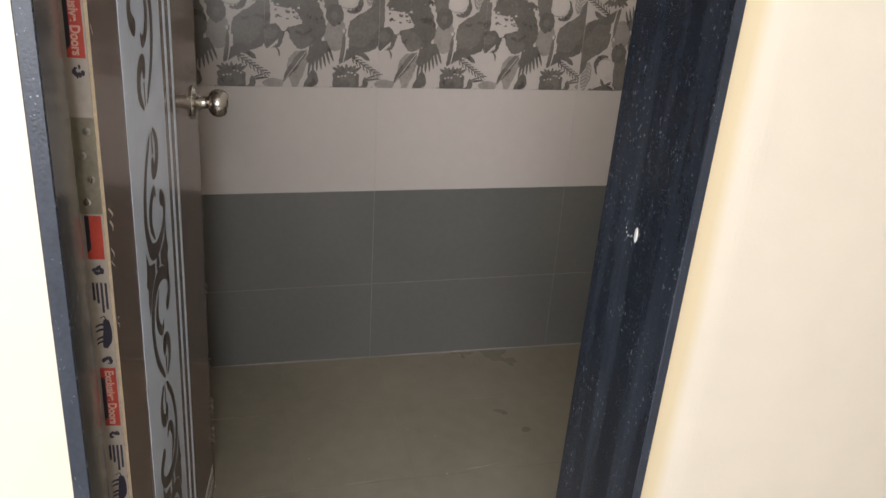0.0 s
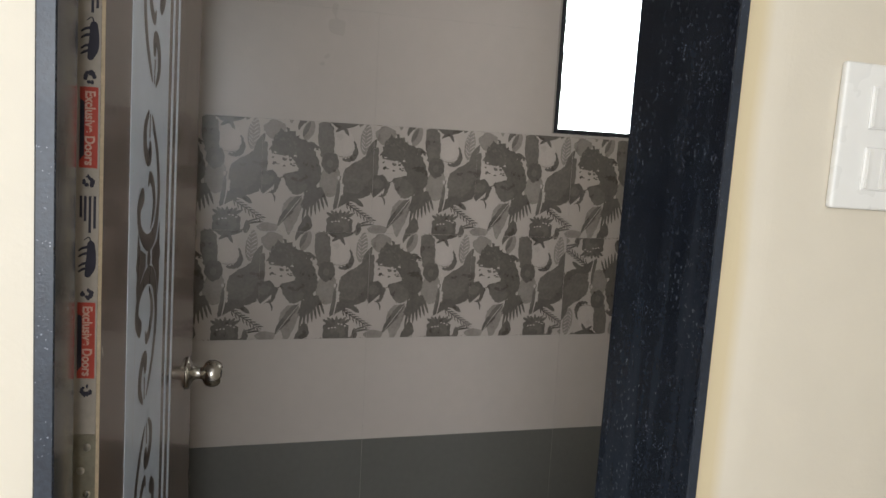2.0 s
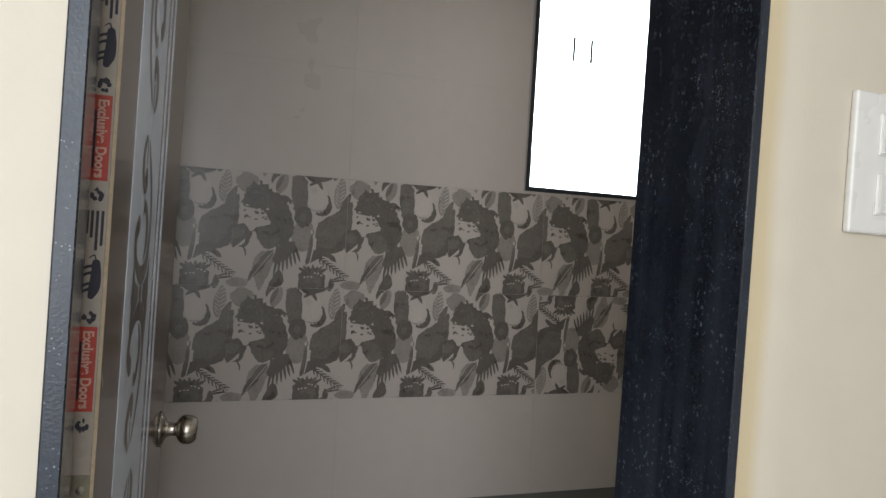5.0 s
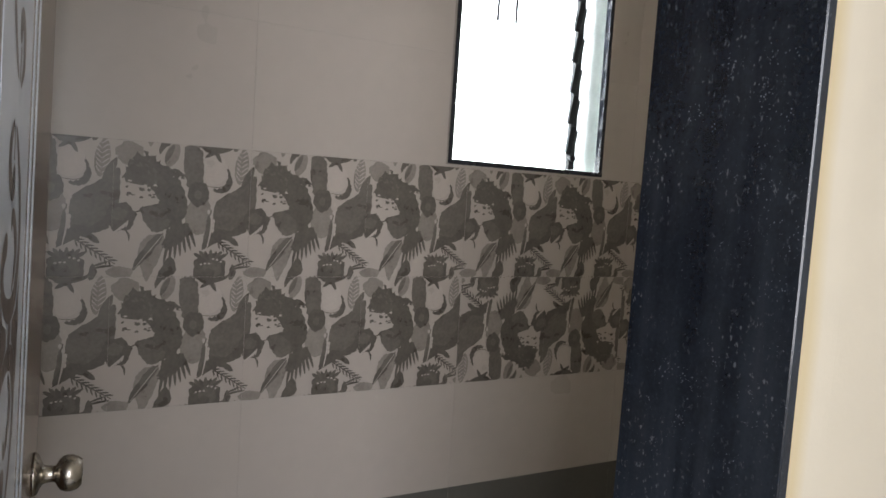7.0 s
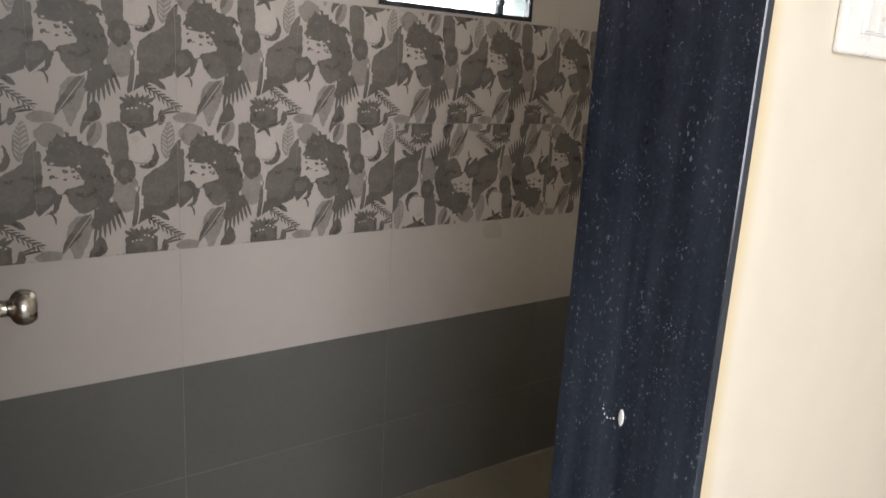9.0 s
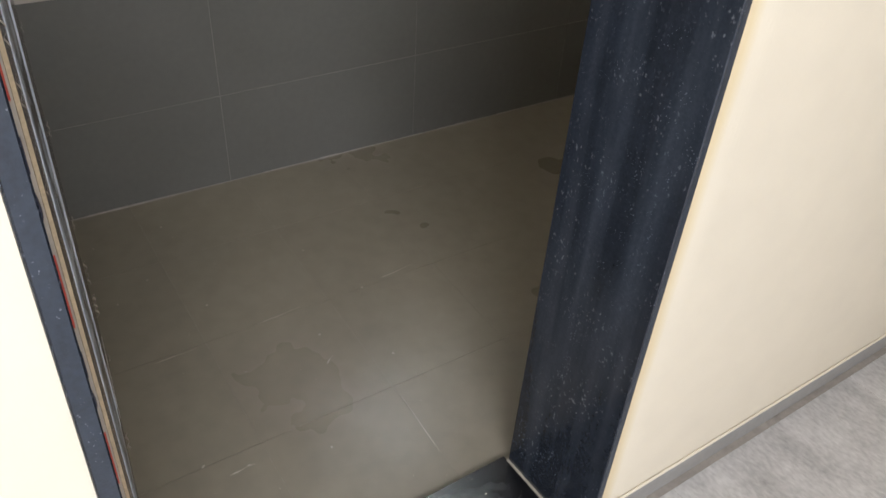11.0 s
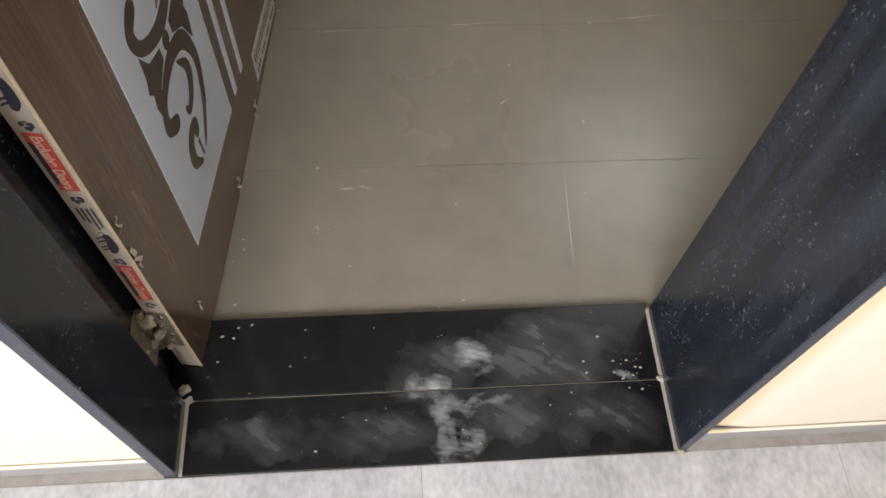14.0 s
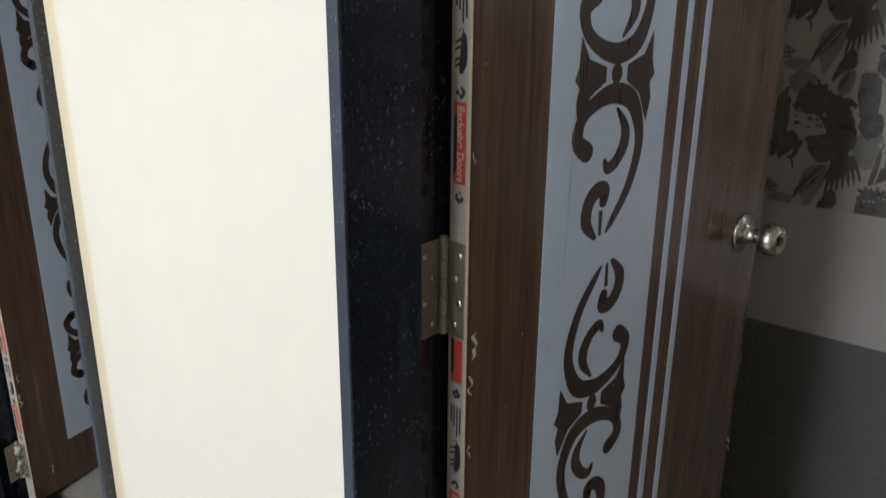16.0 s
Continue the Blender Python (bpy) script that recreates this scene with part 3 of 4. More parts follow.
def door_leaf():
    e = empty("door", DOOR_POSE, "dark walnut bathroom door standing open, frosted scrollwork panel", "door")
    bm = box(0, 0, DOOR_LO, DOOR_W, DOOR_T, DOOR_HI, 0.0012)
    part("leaf", bm, WOOD, e, "dark walnut laminate")
    p = part("panel", box(0.125, -0.0007, 0.095, 0.365, 0.002, 1.93), FROST, e, "blue-grey frosted strip panel")
    bm = bmesh.new()
    for i, z in enumerate((1.695, 1.240, 0.785, 0.365)):
        scrolls(bm, 0.247, z, 1 if i % 2 else -1, 0.0009)
    part("scrollwork", bm, WOOD_INK, p, "dark brown scroll ornament")
    for u in (0.394, 0.440):
        part("stripe", box(u, -0.0007, 0.095, u + 0.014, 0.002, 1.93), FROST, e)
    tape(e)
    for z0, z1 in ((0.955, 1.07), (0.035, 0.145), (1.75, 1.865)):
        hinge(e, z0, z1)
    knob(e, 0.632, 0.958)
    knob(e, 0.632, 0.958, 1)
    lab = part("sticker", box(0.507, -0.0006, 0.002, 0.683, 0.0, 0.066), LABEL, e, "pale paper maker's sticker")
    bm = bmesh.new()
    rng = random.Random(3)
    for i in range(15):
        u = 0.516 + 0.0105 * i
        flat(bm, ((u, 0.034), (u + 0.005, 0.034), (u + 0.005, 0.058 - rng.uniform(0, 0.012)), (u, 0.058)), lambda x, z: (x, -0.0008, z))
        if i % 4 != 3:
            flat(bm, ((u, 0.012), (u + 0.008, 0.012), (u + 0.008, 0.020), (u, 0.020)), lambda x, z: (x, -0.0008, z))
    part("print", bm, INK, lab)
    # scraps of protective film and glue along the edges
    for u, z, s in ((0.006, 0.93, 1.0), (0.004, 0.885, 0.7), (0.005, 0.33, 0.8), (0.003, 0.80, 0.5), (0.004, 1.16, 0.35), (0.682, 0.52, 0.9), (0.680, 0.20, 1.5), (0.676, 0.115, 1.7), (0.684, 0.7, 0.6), (0.06, 0.02, 0.8), (0.678, -0.03, 1.3), (0.45, -0.035, 1.3), (0.30, -0.036, 1.1), (0.677, 0.33, 0.9), (0.004, 0.26, 1.2)):
        bm = bmesh.new()
        pts = [(u + s * rng.uniform(-0.002, 0.008), z + s * k * 0.009) for k in range(5)]
        ribbon(bm, pts, [0.001, 0.005 * s, 0.003 * s, 0.006 * s, 0.001], lambda x, z: (x, -0.0006 - 0.004 * s * abs(math.sin((z * 190))), z), bulb=False)
        part("film_scrap", bm, PAPER, e, "torn scrap of protective film")
    bm = bmesh.new()
    for i in range(46):                                  # paint flecks and scratches
        u, z = rng.uniform(0.01, 0.685), rng.uniform(-0.02, 1.7)
        w = rng.uniform(0.0006, 0.002)
        flat(bm, ((u, z), (u + w, z + rng.uniform(0, w)), (u + w * 0.8, z + w * rng.uniform(1.5, 5)), (u - w * 0.2, z + w)), lambda x, z: (x, -0.0012, z))
    flat(bm, ((0.166, 0.99), (0.1667, 0.99), (0.1735, 1.285), (0.1728, 1.285)), lambda x, z: (x, -0.0011, z))
    part("paint_flecks", bm, PAPER, e, "pale paint flecks and a scratch")
    return e


door = door_leaf()
other = copy_thing(door, pose(0.042 + N_LEFT, 0.172, 0, 0, 0, 104))
tagged(other, "dark walnut door with frosted panel of the neighbouring doorway")

# ---------------------------------------------------------------- louvre window in the far wall
def louvre_window():
    e = empty("window", pose(WX0, BACK, WZ0, 0, -0.6, 0), "aluminium louvre window with frosted glass blades, daylight behind", "window", kind="structure")
    o = Matrix.Translation((-WX0, -BACK, -WZ0))

    def add(name, bm, mat, label="", parent=None):
        bmesh.ops.transform(bm, matrix=o, verts=bm.verts)
        return part(name, bm, mat, parent or e, label)
    t = 0.013
    f = BACK - 0.003
    for c in ((WX0, f, WZ0, WX0 + t, BACK + 0.02, WZ1), (WX1 - t, f, WZ0, WX1, BACK + 0.02, WZ1), (WX0 + t, f, WZ0, WX1 - t, BACK + 0.02, WZ0 + t), (WX0 + t, f, WZ1 - t, WX1 - t, BACK + 0.02, WZ1)):
        add("trim", box(*c, 0.001), GRANITE, "thin black granite trim")
    for c in ((WX0, BACK + 0.0205, WZ0, WX0 + 0.006, 1.56, WZ1), (WX1 - 0.006, BACK + 0.0205, WZ0, WX1, 1.56, WZ1), (WX0 + 0.006, BACK + 0.0205, WZ0, WX1 - 0.006, 1.56, WZ0 + 0.006), (WX0 + 0.006, BACK + 0.0205, WZ1 - 0.006, WX1 - 0.006, 1.56, WZ1)):
        add("reveal", box(*c), REVEAL, "pale green-white glazed reveal")
    y = BACK + 0.095
    for s, x in ((1, WX0 + 0.018), (-1, WX1 - 0.060)):
        rail = add("side_rail", box(x, y - 0.006, WZ0 + 0.02, x + 0.024, y + 0.014, WZ1 - 0.03, 0.001), BLACK, "dark aluminium louvre rail")
        for i in range(6):
            z = WZ0 + 0.110 + i * 0.094
            b = box(-0.005, -0.005, -0.044, 0.005, 0.005, 0.044, 0.001)
            bmesh.ops.transform(b, matrix=Matrix.Translation((x - 0.012 * s * -1 + 0.006, y - 0.014, z)) @ pose(0, 0, 0, 12, 0, 0) @ Matrix.Diagonal((2.2, 1.4, 1, 1)), verts=b.verts)
            add("clip", b, BLACK, "", rail)
            b = box(-0.005, -0.005, -0.044, 0.005, 0.005, 0.044, 0.001)
            bmesh.ops.transform(b, matrix=Matrix.Translation((x + 0.022, y + 0.006, z - 0.01)) @ pose(0, 0, 0, 12, 0, 0) @ Matrix.Diagonal((1.4, 1.2, 1, 1)), verts=b.verts)
            add("clip", b, BLACK, "", rail)
        add("handle", lathe([(0.0, 0), (0.010, 0.0), (0.012, 0.006), (0.010, 0.012), (0.0, 0.012)], Matrix.Translation((x + 0.008, y - 0.006, WZ0 + 0.055)) @ pose(0, 0, 0, 90, 0, 0), 14), BLACK, "", rail)
    for x in (WX0 + 0.172, WX0 + 0.235):
        add("stay", rod(0.004, 0.004, (x, y - 0.03, WZ0 + 0.42), (x, y - 0.03, WZ0 + 0.495), 8), BLACK, "thin dark stay")
    for i in range(7):
        z = WZ0 + 0.060 + i * 0.094
        b = box(WX0 + 0.03, -0.0025, -0.052, WX1 - 0.052, 0.0025, 0.052)
        bmesh.ops.transform(b, matrix=Matrix.Translation((0, y + 0.002, z)) @ pose(0, 0, 0, 12, 0, 0), verts=b.verts)
        g = add("blade", b, GLASS, "frosted glass louvre blade")
        g.visible_shadow = False
    return e


REVEAL = surface("glazed_reveal", (0.52, 0.58, 0.55), 0.12, vary=0.12, scale=(12, 60), bump=0.1)
GLASS, _nn, _ll, _pp = material("frosted_glass")
_pp.inputs["Transmission Weight"].default_value, _pp.inputs["Roughness"].default_value = 1.0, 0.25
_pp.inputs["Base Color"].default_value = (0.92, 0.97, 0.95, 1)
louvre_window()

# ---------------------------------------------------------------- switch plate


def switch_plate():
    e = empty("switch_board", pose(0.872, 0.009, 1.384), "white plastic switch board with rocker switches and socket", "switch")
    w, h = 0.225, 0.176
    bm = box(0, -0.011, 0, w, 0, h, 0.004, seg=3)
    plate = part("plate", bm, PLASTIC, e, "", smooth=False)
    for r, z in enumerate((0.024, 0.098)):
        mod = part("module_frame", box(0.040, -0.0135, z, w - 0.04, -0.0105, z + 0.052, 0.001), PLASTIC, e)
        for i in range(6):
            x = 0.0425 + i * 0.0235
            if r == 0 and 2 <= i <= 3:
                continue
            bm = bmesh.new()
            prof = [(x, -0.0135), (x + 0.0005, -0.0175), (x + 0.006, -0.0165), (x + 0.014, -0.0160), (x + 0.0215, -0.0150), (x + 0.0222, -0.0135)]
            lo = [bm.verts.new((a, b, z + 0.003)) for a, b in prof]
            hi = [bm.verts.new((a, b, z + 0.049)) for a, b in prof]
            for k in range(len(prof)):
                bm.faces.new((lo[k], lo[(k + 1) % len(prof)], hi[(k + 1) % len(prof)], hi[k]))
            bm.faces.new(lo[::-1])
            bm.faces.new(hi)
            part("rocker", bm, PLASTIC, mod)
        if r == 0:
            s = part("socket", box(0.0900, -0.0155, z + 0.002, 0.1355, -0.013, z + 0.05, 0.001), PLASTIC, mod)
            for hx, hz, rr in ((0.089, 0.041, 0.0042), (0.080, 0.030, 0.0026), (0.098, 0.030, 0.0026), (0.078, 0.017, 0.0034), (0.100, 0.017, 0.0034)):
                bm = bmesh.new()
                disc(bm, hx + 0.0235, z + hz, rr * 0.8, rr, lambda a, b: (a, -0.0158, b), 12)
                part("pin_hole", bm, BLACK, s)
    return e


switch_plate()

# ---------------------------------------------------------------- paint drips, crumbs
bm = bmesh.new()
bmesh.ops.create_uvsphere(bm, u_segments=14, v_segments=10, radius=1, matrix=Matrix.Translation((0, 0, 0)) @ Matrix.Diagonal((0.0015, 0.0045, 0.011, 1)))
drip = mesh_object("paint_drip", bm, PLASTIC, True)
drip.location = (RIGHT - 0.001, 0.114, 0.930)
tagged(drip, "white blob of dried paint stuck on the granite jamb", "paint drip")
bm = bmesh.new()
for i, (dy, dz, r) in enumerate(((0.012, -0.006, 0.002), (0.017, -0.008, 0.0016), (0.022, -0.009, 0.0022), (0.027, -0.006, 0.002), (0.030, 0.0, 0.0018), (0.030, 0.005, 0.0014), (-0.003, 0.045, 0.001), (-0.002, 0.06, 0.001), (-0.002, 0.08, 0.001))):
    bmesh.ops.create_icosphere(bm, subdivisions=1, radius=r, matrix=Matrix.Translation((0, dy, dz)) @ Matrix.Diagonal((0.5, 1, 1.3, 1)))
sp = mesh_object("paint_spatter", bm, PLASTIC, True)
sp.location = (RIGHT + 0.0005, 0.114, 0.930)
tagged(sp, "small white paint spatters on the granite jamb", "paint drip", kind="stuff")


def floor_z(y):
    return NEAR_Z + (FAR_Z - NEAR_Z) * (y - DEEP) / (BACK - DEEP)


rng = random.Random(11)
bm = bmesh.new()
for i in range(55):
    x, y = rng.uniform(0.06, 0.72), DEEP + 0.02 + rng.random() ** 1.5 * 1.05
    if rng.random() < 0.35:
        x, y = rng.uniform(0.06, 0.32), DEEP + 0.02 + rng.random() * 0.2
    r = rng.choice((0.0006, 0.0008, 0.001, 0.0014, 0.0022))
    bmesh.ops.create_icosphere(bm, subdivisions=1, radius=r, matrix=Matrix.Translation((x, y, floor_z(y) + 0.0006)) @ pose(0, 0, 0, 0, 0, rng.uniform(0, 360)) @ Matrix.Diagonal((rng.uniform(0.6, 2.2), 1, 0.35, 1)))
for i in range(50):
    x, y = rng.uniform(0.03, 0.70), rng.uniform(0.004, DEEP)
    if rng.random() < 0.3:
        x, y = rng.uniform(0.64, 0.70), rng.uniform(0.09, 0.15)
    r = rng.choice((0.0006, 0.0008, 0.0012, 0.0018))
    bmesh.ops.create_icosphere(bm, subdivisions=1, radius=r, matrix=Matrix.Translation((x, y, HALL + 0.001 + r * 0.3)) @ Matrix.Diagonal((1.5, 1, 0.6, 1)))
for x, y, r in ((0.085, 0.218, 0.0018), (0.105, 0.222, 0.0022), (0.062, 0.205, 0.0025), (0.058, 0.165, 0.0018), (0.43, 0.255, 0.0024), (0.075, 0.262, 0.0024)):   # larger chips of plaster
    bmesh.ops.create_icosphere(bm, subdivisions=1, radius=r, matrix=Matrix.Translation((x, y, (floor_z(y) if y > DEEP + 0.012 else HALL) + r * 0.3)) @ pose(0, 0, 0, 0, 0, 400 * x) @ Matrix.Diagonal((1.6, 0.8, 0.5, 1)))
for x, y, ang, ln in ((0.235, 0.46, 4, 0.05), (0.27, 0.465, -20, 0.02), (0.43, 0.80, 3, 0.12), (0.76, 0.81, 5, 0.10), (0.612, 0.31, 88, 0.16), (0.20, 0.79, 2, 0.09), (0.52, 0.62, 40, 0.03)):
    a = math.radians(ang)
    pts = [(x + k * ln / 4 * math.cos(a), y + k * ln / 4 * math.sin(a) + rng.uniform(-0.001, 0.001)) for k in range(5)]
    ribbon(bm, pts, [0.0003, 0.0016 + 0.002 * (ln < 0.06), 0.0012, 0.0008, 0.0003], lambda p, q: (p, q, floor_z(q) + 0.0006), bulb=False)
tagged(mesh_object("crumbs", bm, PAPER), "pale crumbs of plaster on floor and sill", "debris", kind="stuff")
# lumps of mortar at the feet of the jambs
for x, y, s in ((RIGHT + 0.004, -0.003, 0.8), (LEFT + 0.004, 0.106, 0.7), (LEFT - 0.004, 0.124, 0.9), (RIGHT - 0.003, 0.108, 0.6)):
    bm = bmesh.new()
    bmesh.ops.create_icosphere(bm, subdivisions=3, radius=0.008 * s)
    for v in bm.verts:
        v.co *= 1 + 0.9 * noise.noise(v.co * 210 + Vector((x * 90, y * 70, 0)))
        v.co.z *= 0.3
    ob = tagged(mesh_object("mortar_lump", bm, CAULK, True), "small pale lump of cement at the foot of the granite jamb", "mortar")
    ob.location = (x, y, HALL + 0.002)

# ---------------------------------------------------------------- tiles, last
PRINT_DARK = surface("print_dark", (0.112, 0.098, 0.083), 0.3, vary=0.3, scale=(25, 120), bump=0)
PRINT_MID = surface("print_middle", (0.142, 0.124, 0.107), 0.3, vary=0.3, scale=(25, 120), bump=0)
PRINT_SOFT = surface("print_soft", (0.255, 0.226, 0.198), 0.3, vary=0.22, scale=(25, 120), bump=0)
PRINT_PALE = surface("print_pale", (0.475, 0.42, 0.38), 0.3, vary=0.08, scale=(25, 120), bump=0)
JOINT = 0.0004


def motif(bm, cx, cz, cell):
    """One repeat of the leaf and flower print, about the lower left corner (cx, cz) of its square."""
    rng = random.Random(21)
    level = [0]

    def put(x, y):
        return (cx + x * cell, -0.0001 - 0.000012 * level[0], cz + y * cell)

    def shape(pts, mat):
        level[0] += 1
        flat(bm, pts, put, mat)

    def ragged(pts, mat, rough=0.006, steps=7):
        """A leaf with a smooth outline through a few corners and a slightly torn edge."""
        n = len(pts)
        out = []
        for i in range(n):
            p = [pts[(i + k) % n] for k in (-1, 0, 1, 2)]
            for k in range(steps):
                t = k / steps
                a = [-0.5 * t + t * t - 0.5 * t ** 3, 1 - 2.5 * t * t + 1.5 * t ** 3, 0.5 * t + 2 * t * t - 1.5 * t ** 3, -0.5 * t * t + 0.5 * t ** 3]
                out.append(tuple(sum(c * q[m] for c, q in zip(a, p)) + rng.uniform(-rough, rough) * 1.35 for m in (0, 1)))
        shape(out, mat)

    def leaf(x, y, ln, w, deg, mat, wob=0.04, n=18):
        """Pointed at both ends."""
        a = math.radians(deg)
        pts = []
        for i in range(n):
            t = 2 * math.pi * i / n
            u, v = 0.5 * math.cos(t), 0.5 * math.copysign(abs(math.sin(t)) ** 1.35, math.sin(t))
            k = 1 + wob * rng.uniform(-1, 1)
            u, v = u * ln * k, v * w * k
            pts.append((x + u * math.cos(a) - v * math.sin(a), y + u * math.sin(a) + v * math.cos(a)))
        shape(pts, mat)

    def bloom(x, y, rx, ry, mat, lobes=6, deep=0.12, wob=0.06, n=36):
        ph = rng.uniform(0, 6)
        pts = []
        for i in range(n):
            t = 2 * math.pi * i / n
            r = 1 - deep * abs(math.sin(lobes * t / 2 + ph)) + wob * rng.uniform(-1, 1)
            pts.append((x + rx * r * math.cos(t), y + ry * r * math.sin(t)))
        shape(pts, mat)

    def stem(pts, w, mat):
        level[0] += 1
        ribbon(bm, pts, [w * 0.5] + [w] * (len(pts) - 2) + [w * 0.4], put, bulb=False, mat=mat)

    for dx in (-1, 0, 1):
        for dy in (-1, 0, 1):
            rng.seed(7)

            def at(pts, dx=dx, dy=dy):
                return [(x + dx, y + dy) for x, y in pts]

            def L(x, y, *a, dx=dx, dy=dy, **k):
                leaf(x + dx, y + dy, *a, **k)

            def B(x, y, *a, dx=dx, dy=dy, **k):
                bloom(x + dx, y + dy, *a, **k)

            def S(pts, *a):
                stem(at(pts), *a)
            # washed-out flowers and feathers behind
            level[0] = 0
            B(0.11, 0.905, 0.105, 0.095, 2, lobes=5)
            L(0.405, 0.915, 0.20, 0.10, 70, 2)
            L(0.385, 0.925, 0.15, 0.04, 65, 1)
            L(0.925, 0.86, 0.29, 0.105, 82, 2)
            for i in range(7):
                S(((0.925, 0.75 + 0.035 * i), (0.955, 0.775 + 0.035 * i), (0.975, 0.80 + 0.03 * i)), 0.008, 3)
                S(((0.92, 0.75 + 0.035 * i), (0.895, 0.775 + 0.035 * i), (0.885, 0.80 + 0.03 * i)), 0.008, 3)
            B(0.61, 0.47, 0.105, 0.155, 2, lobes=4, deep=0.08)
            L(0.975, 0.77, 0.22, 0.06, 65, 1)
            # tall bulb with its calyx
            level[0] = 30
            ragged(at(((0.500, 0.985), (0.575, 1.0), (0.625, 0.93), (0.640, 0.80), (0.615, 0.66), (0.545, 0.64), (0.505, 0.74), (0.490, 0.88))), 1)
            B(0.605, 0.635, 0.085, 0.10, 0, lobes=5, deep=0.10)
            B(0.60, 0.625, 0.03, 0.04, 1)
            # pale tulip, its dark hem and the sprig over it
            level[0] = 45
            B(0.725, 0.825, 0.098, 0.125, 3, lobes=3, deep=0.10, wob=0.02)
            ragged(at(((0.815, 0.86), (0.845, 0.79), (0.850, 0.71), (0.81, 0.66), (0.755, 0.655), (0.71, 0.675), (0.77, 0.69), (0.815, 0.755))), 0)
            S(((0.66, 0.70), (0.74, 0.69), (0.81, 0.71)), 0.006, 1)
            for i, (x, y, d) in enumerate(((0.70, 0.975, -8), (0.765, 0.97, 12), (0.735, 0.935, -60), (0.81, 0.985, 25), (0.69, 0.945, 35))):
                L(x, y, 0.12, 0.032, d, 0)
            # large leaf and the flower at its side
            level[0] = 60
            ragged(at(((0.035, 0.795), (0.05, 0.68), (0.045, 0.55), (0.0, 0.43), (-0.08, 0.345), (-0.20, 0.30), (-0.30, 0.255), (-0.355, 0.215), (-0.335, 0.36), (-0.315, 0.48), (-0.24, 0.60), (-0.12, 0.68), (-0.02, 0.735))), 1, 0.004)
            ragged(at(((-0.33, 0.30), (-0.26, 0.37), (-0.14, 0.365), (-0.04, 0.43), (-0.02, 0.36), (-0.14, 0.31), (-0.24, 0.27), (-0.355, 0.21))), 0, 0.004)
            B(0.055, 0.44, 0.115, 0.12, 0, lobes=6, deep=0.14)
            B(0.045, 0.46, 0.06, 0.05, 1, lobes=5)
            for i in range(5):
                L(0.03 + 0.018 * i, 0.335 + 0.014 * i, 0.055, 0.014, 40 + 9 * i, 3)
            S(((0.09, 0.35), (0.115, 0.31), (0.118, 0.265)), 0.016, 0)
            S(((0.13, 0.47), (0.19, 0.49), (0.25, 0.53)), 0.009, 0)
            # ragged dark bloom over a broad leaf
            level[0] = 90
            ragged(at(((0.24, 0.70), (0.33, 0.735), (0.44, 0.745), (0.50, 0.65), (0.525, 0.545), (0.50, 0.44), (0.41, 0.375), (0.30, 0.345), (0.235, 0.40), (0.19, 0.505), (0.27, 0.535), (0.32, 0.575))), 0, 0.005)
            ragged(at(((0.20, 0.50), (0.30, 0.52), (0.38, 0.455), (0.40, 0.385), (0.30, 0.335), (0.235, 0.39))), 1, 0.006)
            ragged(at(((0.06, 0.715), (0.10, 0.83), (0.17, 0.90), (0.26, 0.905), (0.32, 0.84), (0.42, 0.785), (0.49, 0.765), (0.42, 0.745), (0.34, 0.725), (0.28, 0.67), (0.19, 0.685), (0.12, 0.73))), 0, 0.016)
            for i in range(5):
                L(0.37 + 0.022 * i, 0.775 + 0.012 * (i % 3), 0.10, 0.022, 40 - 18 * i, 0)
            for i in range(9):
                L(rng.uniform(0.12, 0.30), rng.uniform(0.75, 0.87), 0.035, 0.016, rng.uniform(0, 180), 1)
            for i in range(26):
                B(rng.uniform(0.09, 0.30), rng.uniform(0.585, 0.71), rng.uniform(0.006, 0.020), rng.uniform(0.005, 0.014), (0, 3, 0, 1, 0)[i % 5], lobes=4, wob=0.3, n=9)
            # stem of washed white beads
            level[0] = 130
            S(((0.73, 0.60), (0.71, 0.48), (0.705, 0.36), (0.675, 0.20)), 0.014, 3)
            for i in range(8):
                B(0.70 + rng.uniform(-0.02, 0.03), 0.36 + 0.035 * i, 0.013, 0.020, 3, lobes=3, n=10)
            # palm: dark head, long fingers with gaps, and the folded leaf beside it
            level[0] = 150
            ragged(at(((0.365, 0.30), (0.345, 0.17), (0.29, 0.04), (0.245, -0.04), (0.21, 0.06), (0.185, 0.17), (0.21, 0.27), (0.29, 0.32))), 2, 0.004)
            ragged(at(((0.36, 0.325), (0.28, 0.29), (0.215, 0.20), (0.15, 0.05), (0.215, 0.11), (0.29, 0.19))), 1, 0.004)
            ragged(at(((0.215, 0.20), (0.235, 0.14), (0.19, 0.085), (0.148, 0.045), (0.165, 0.12))), 0, 0.003)
            S(((0.355, 0.32), (0.28, 0.22), (0.16, 0.06)), 0.006, 3)
            ragged(at(((0.355, 0.22), (0.375, 0.33), (0.44, 0.41), (0.52, 0.405), (0.565, 0.34), (0.50, 0.285), (0.43, 0.22))), 0, 0.008)
            for i in range(7):
                L(0.385 + 0.030 * i, 0.215 + 0.016 * i, 0.25 - 0.012 * i, 0.024, 80 + 5 * i, 0)
            ragged(at(((0.41, 0.16), (0.46, 0.05), (0.36, -0.03), (0.31, -0.09), (0.33, 0.02))), 0, 0.004)
            # fern twig
            level[0] = 175
            S(((0.735, 0.285), (0.86, 0.205), (1.03, 0.095)), 0.012, 0)
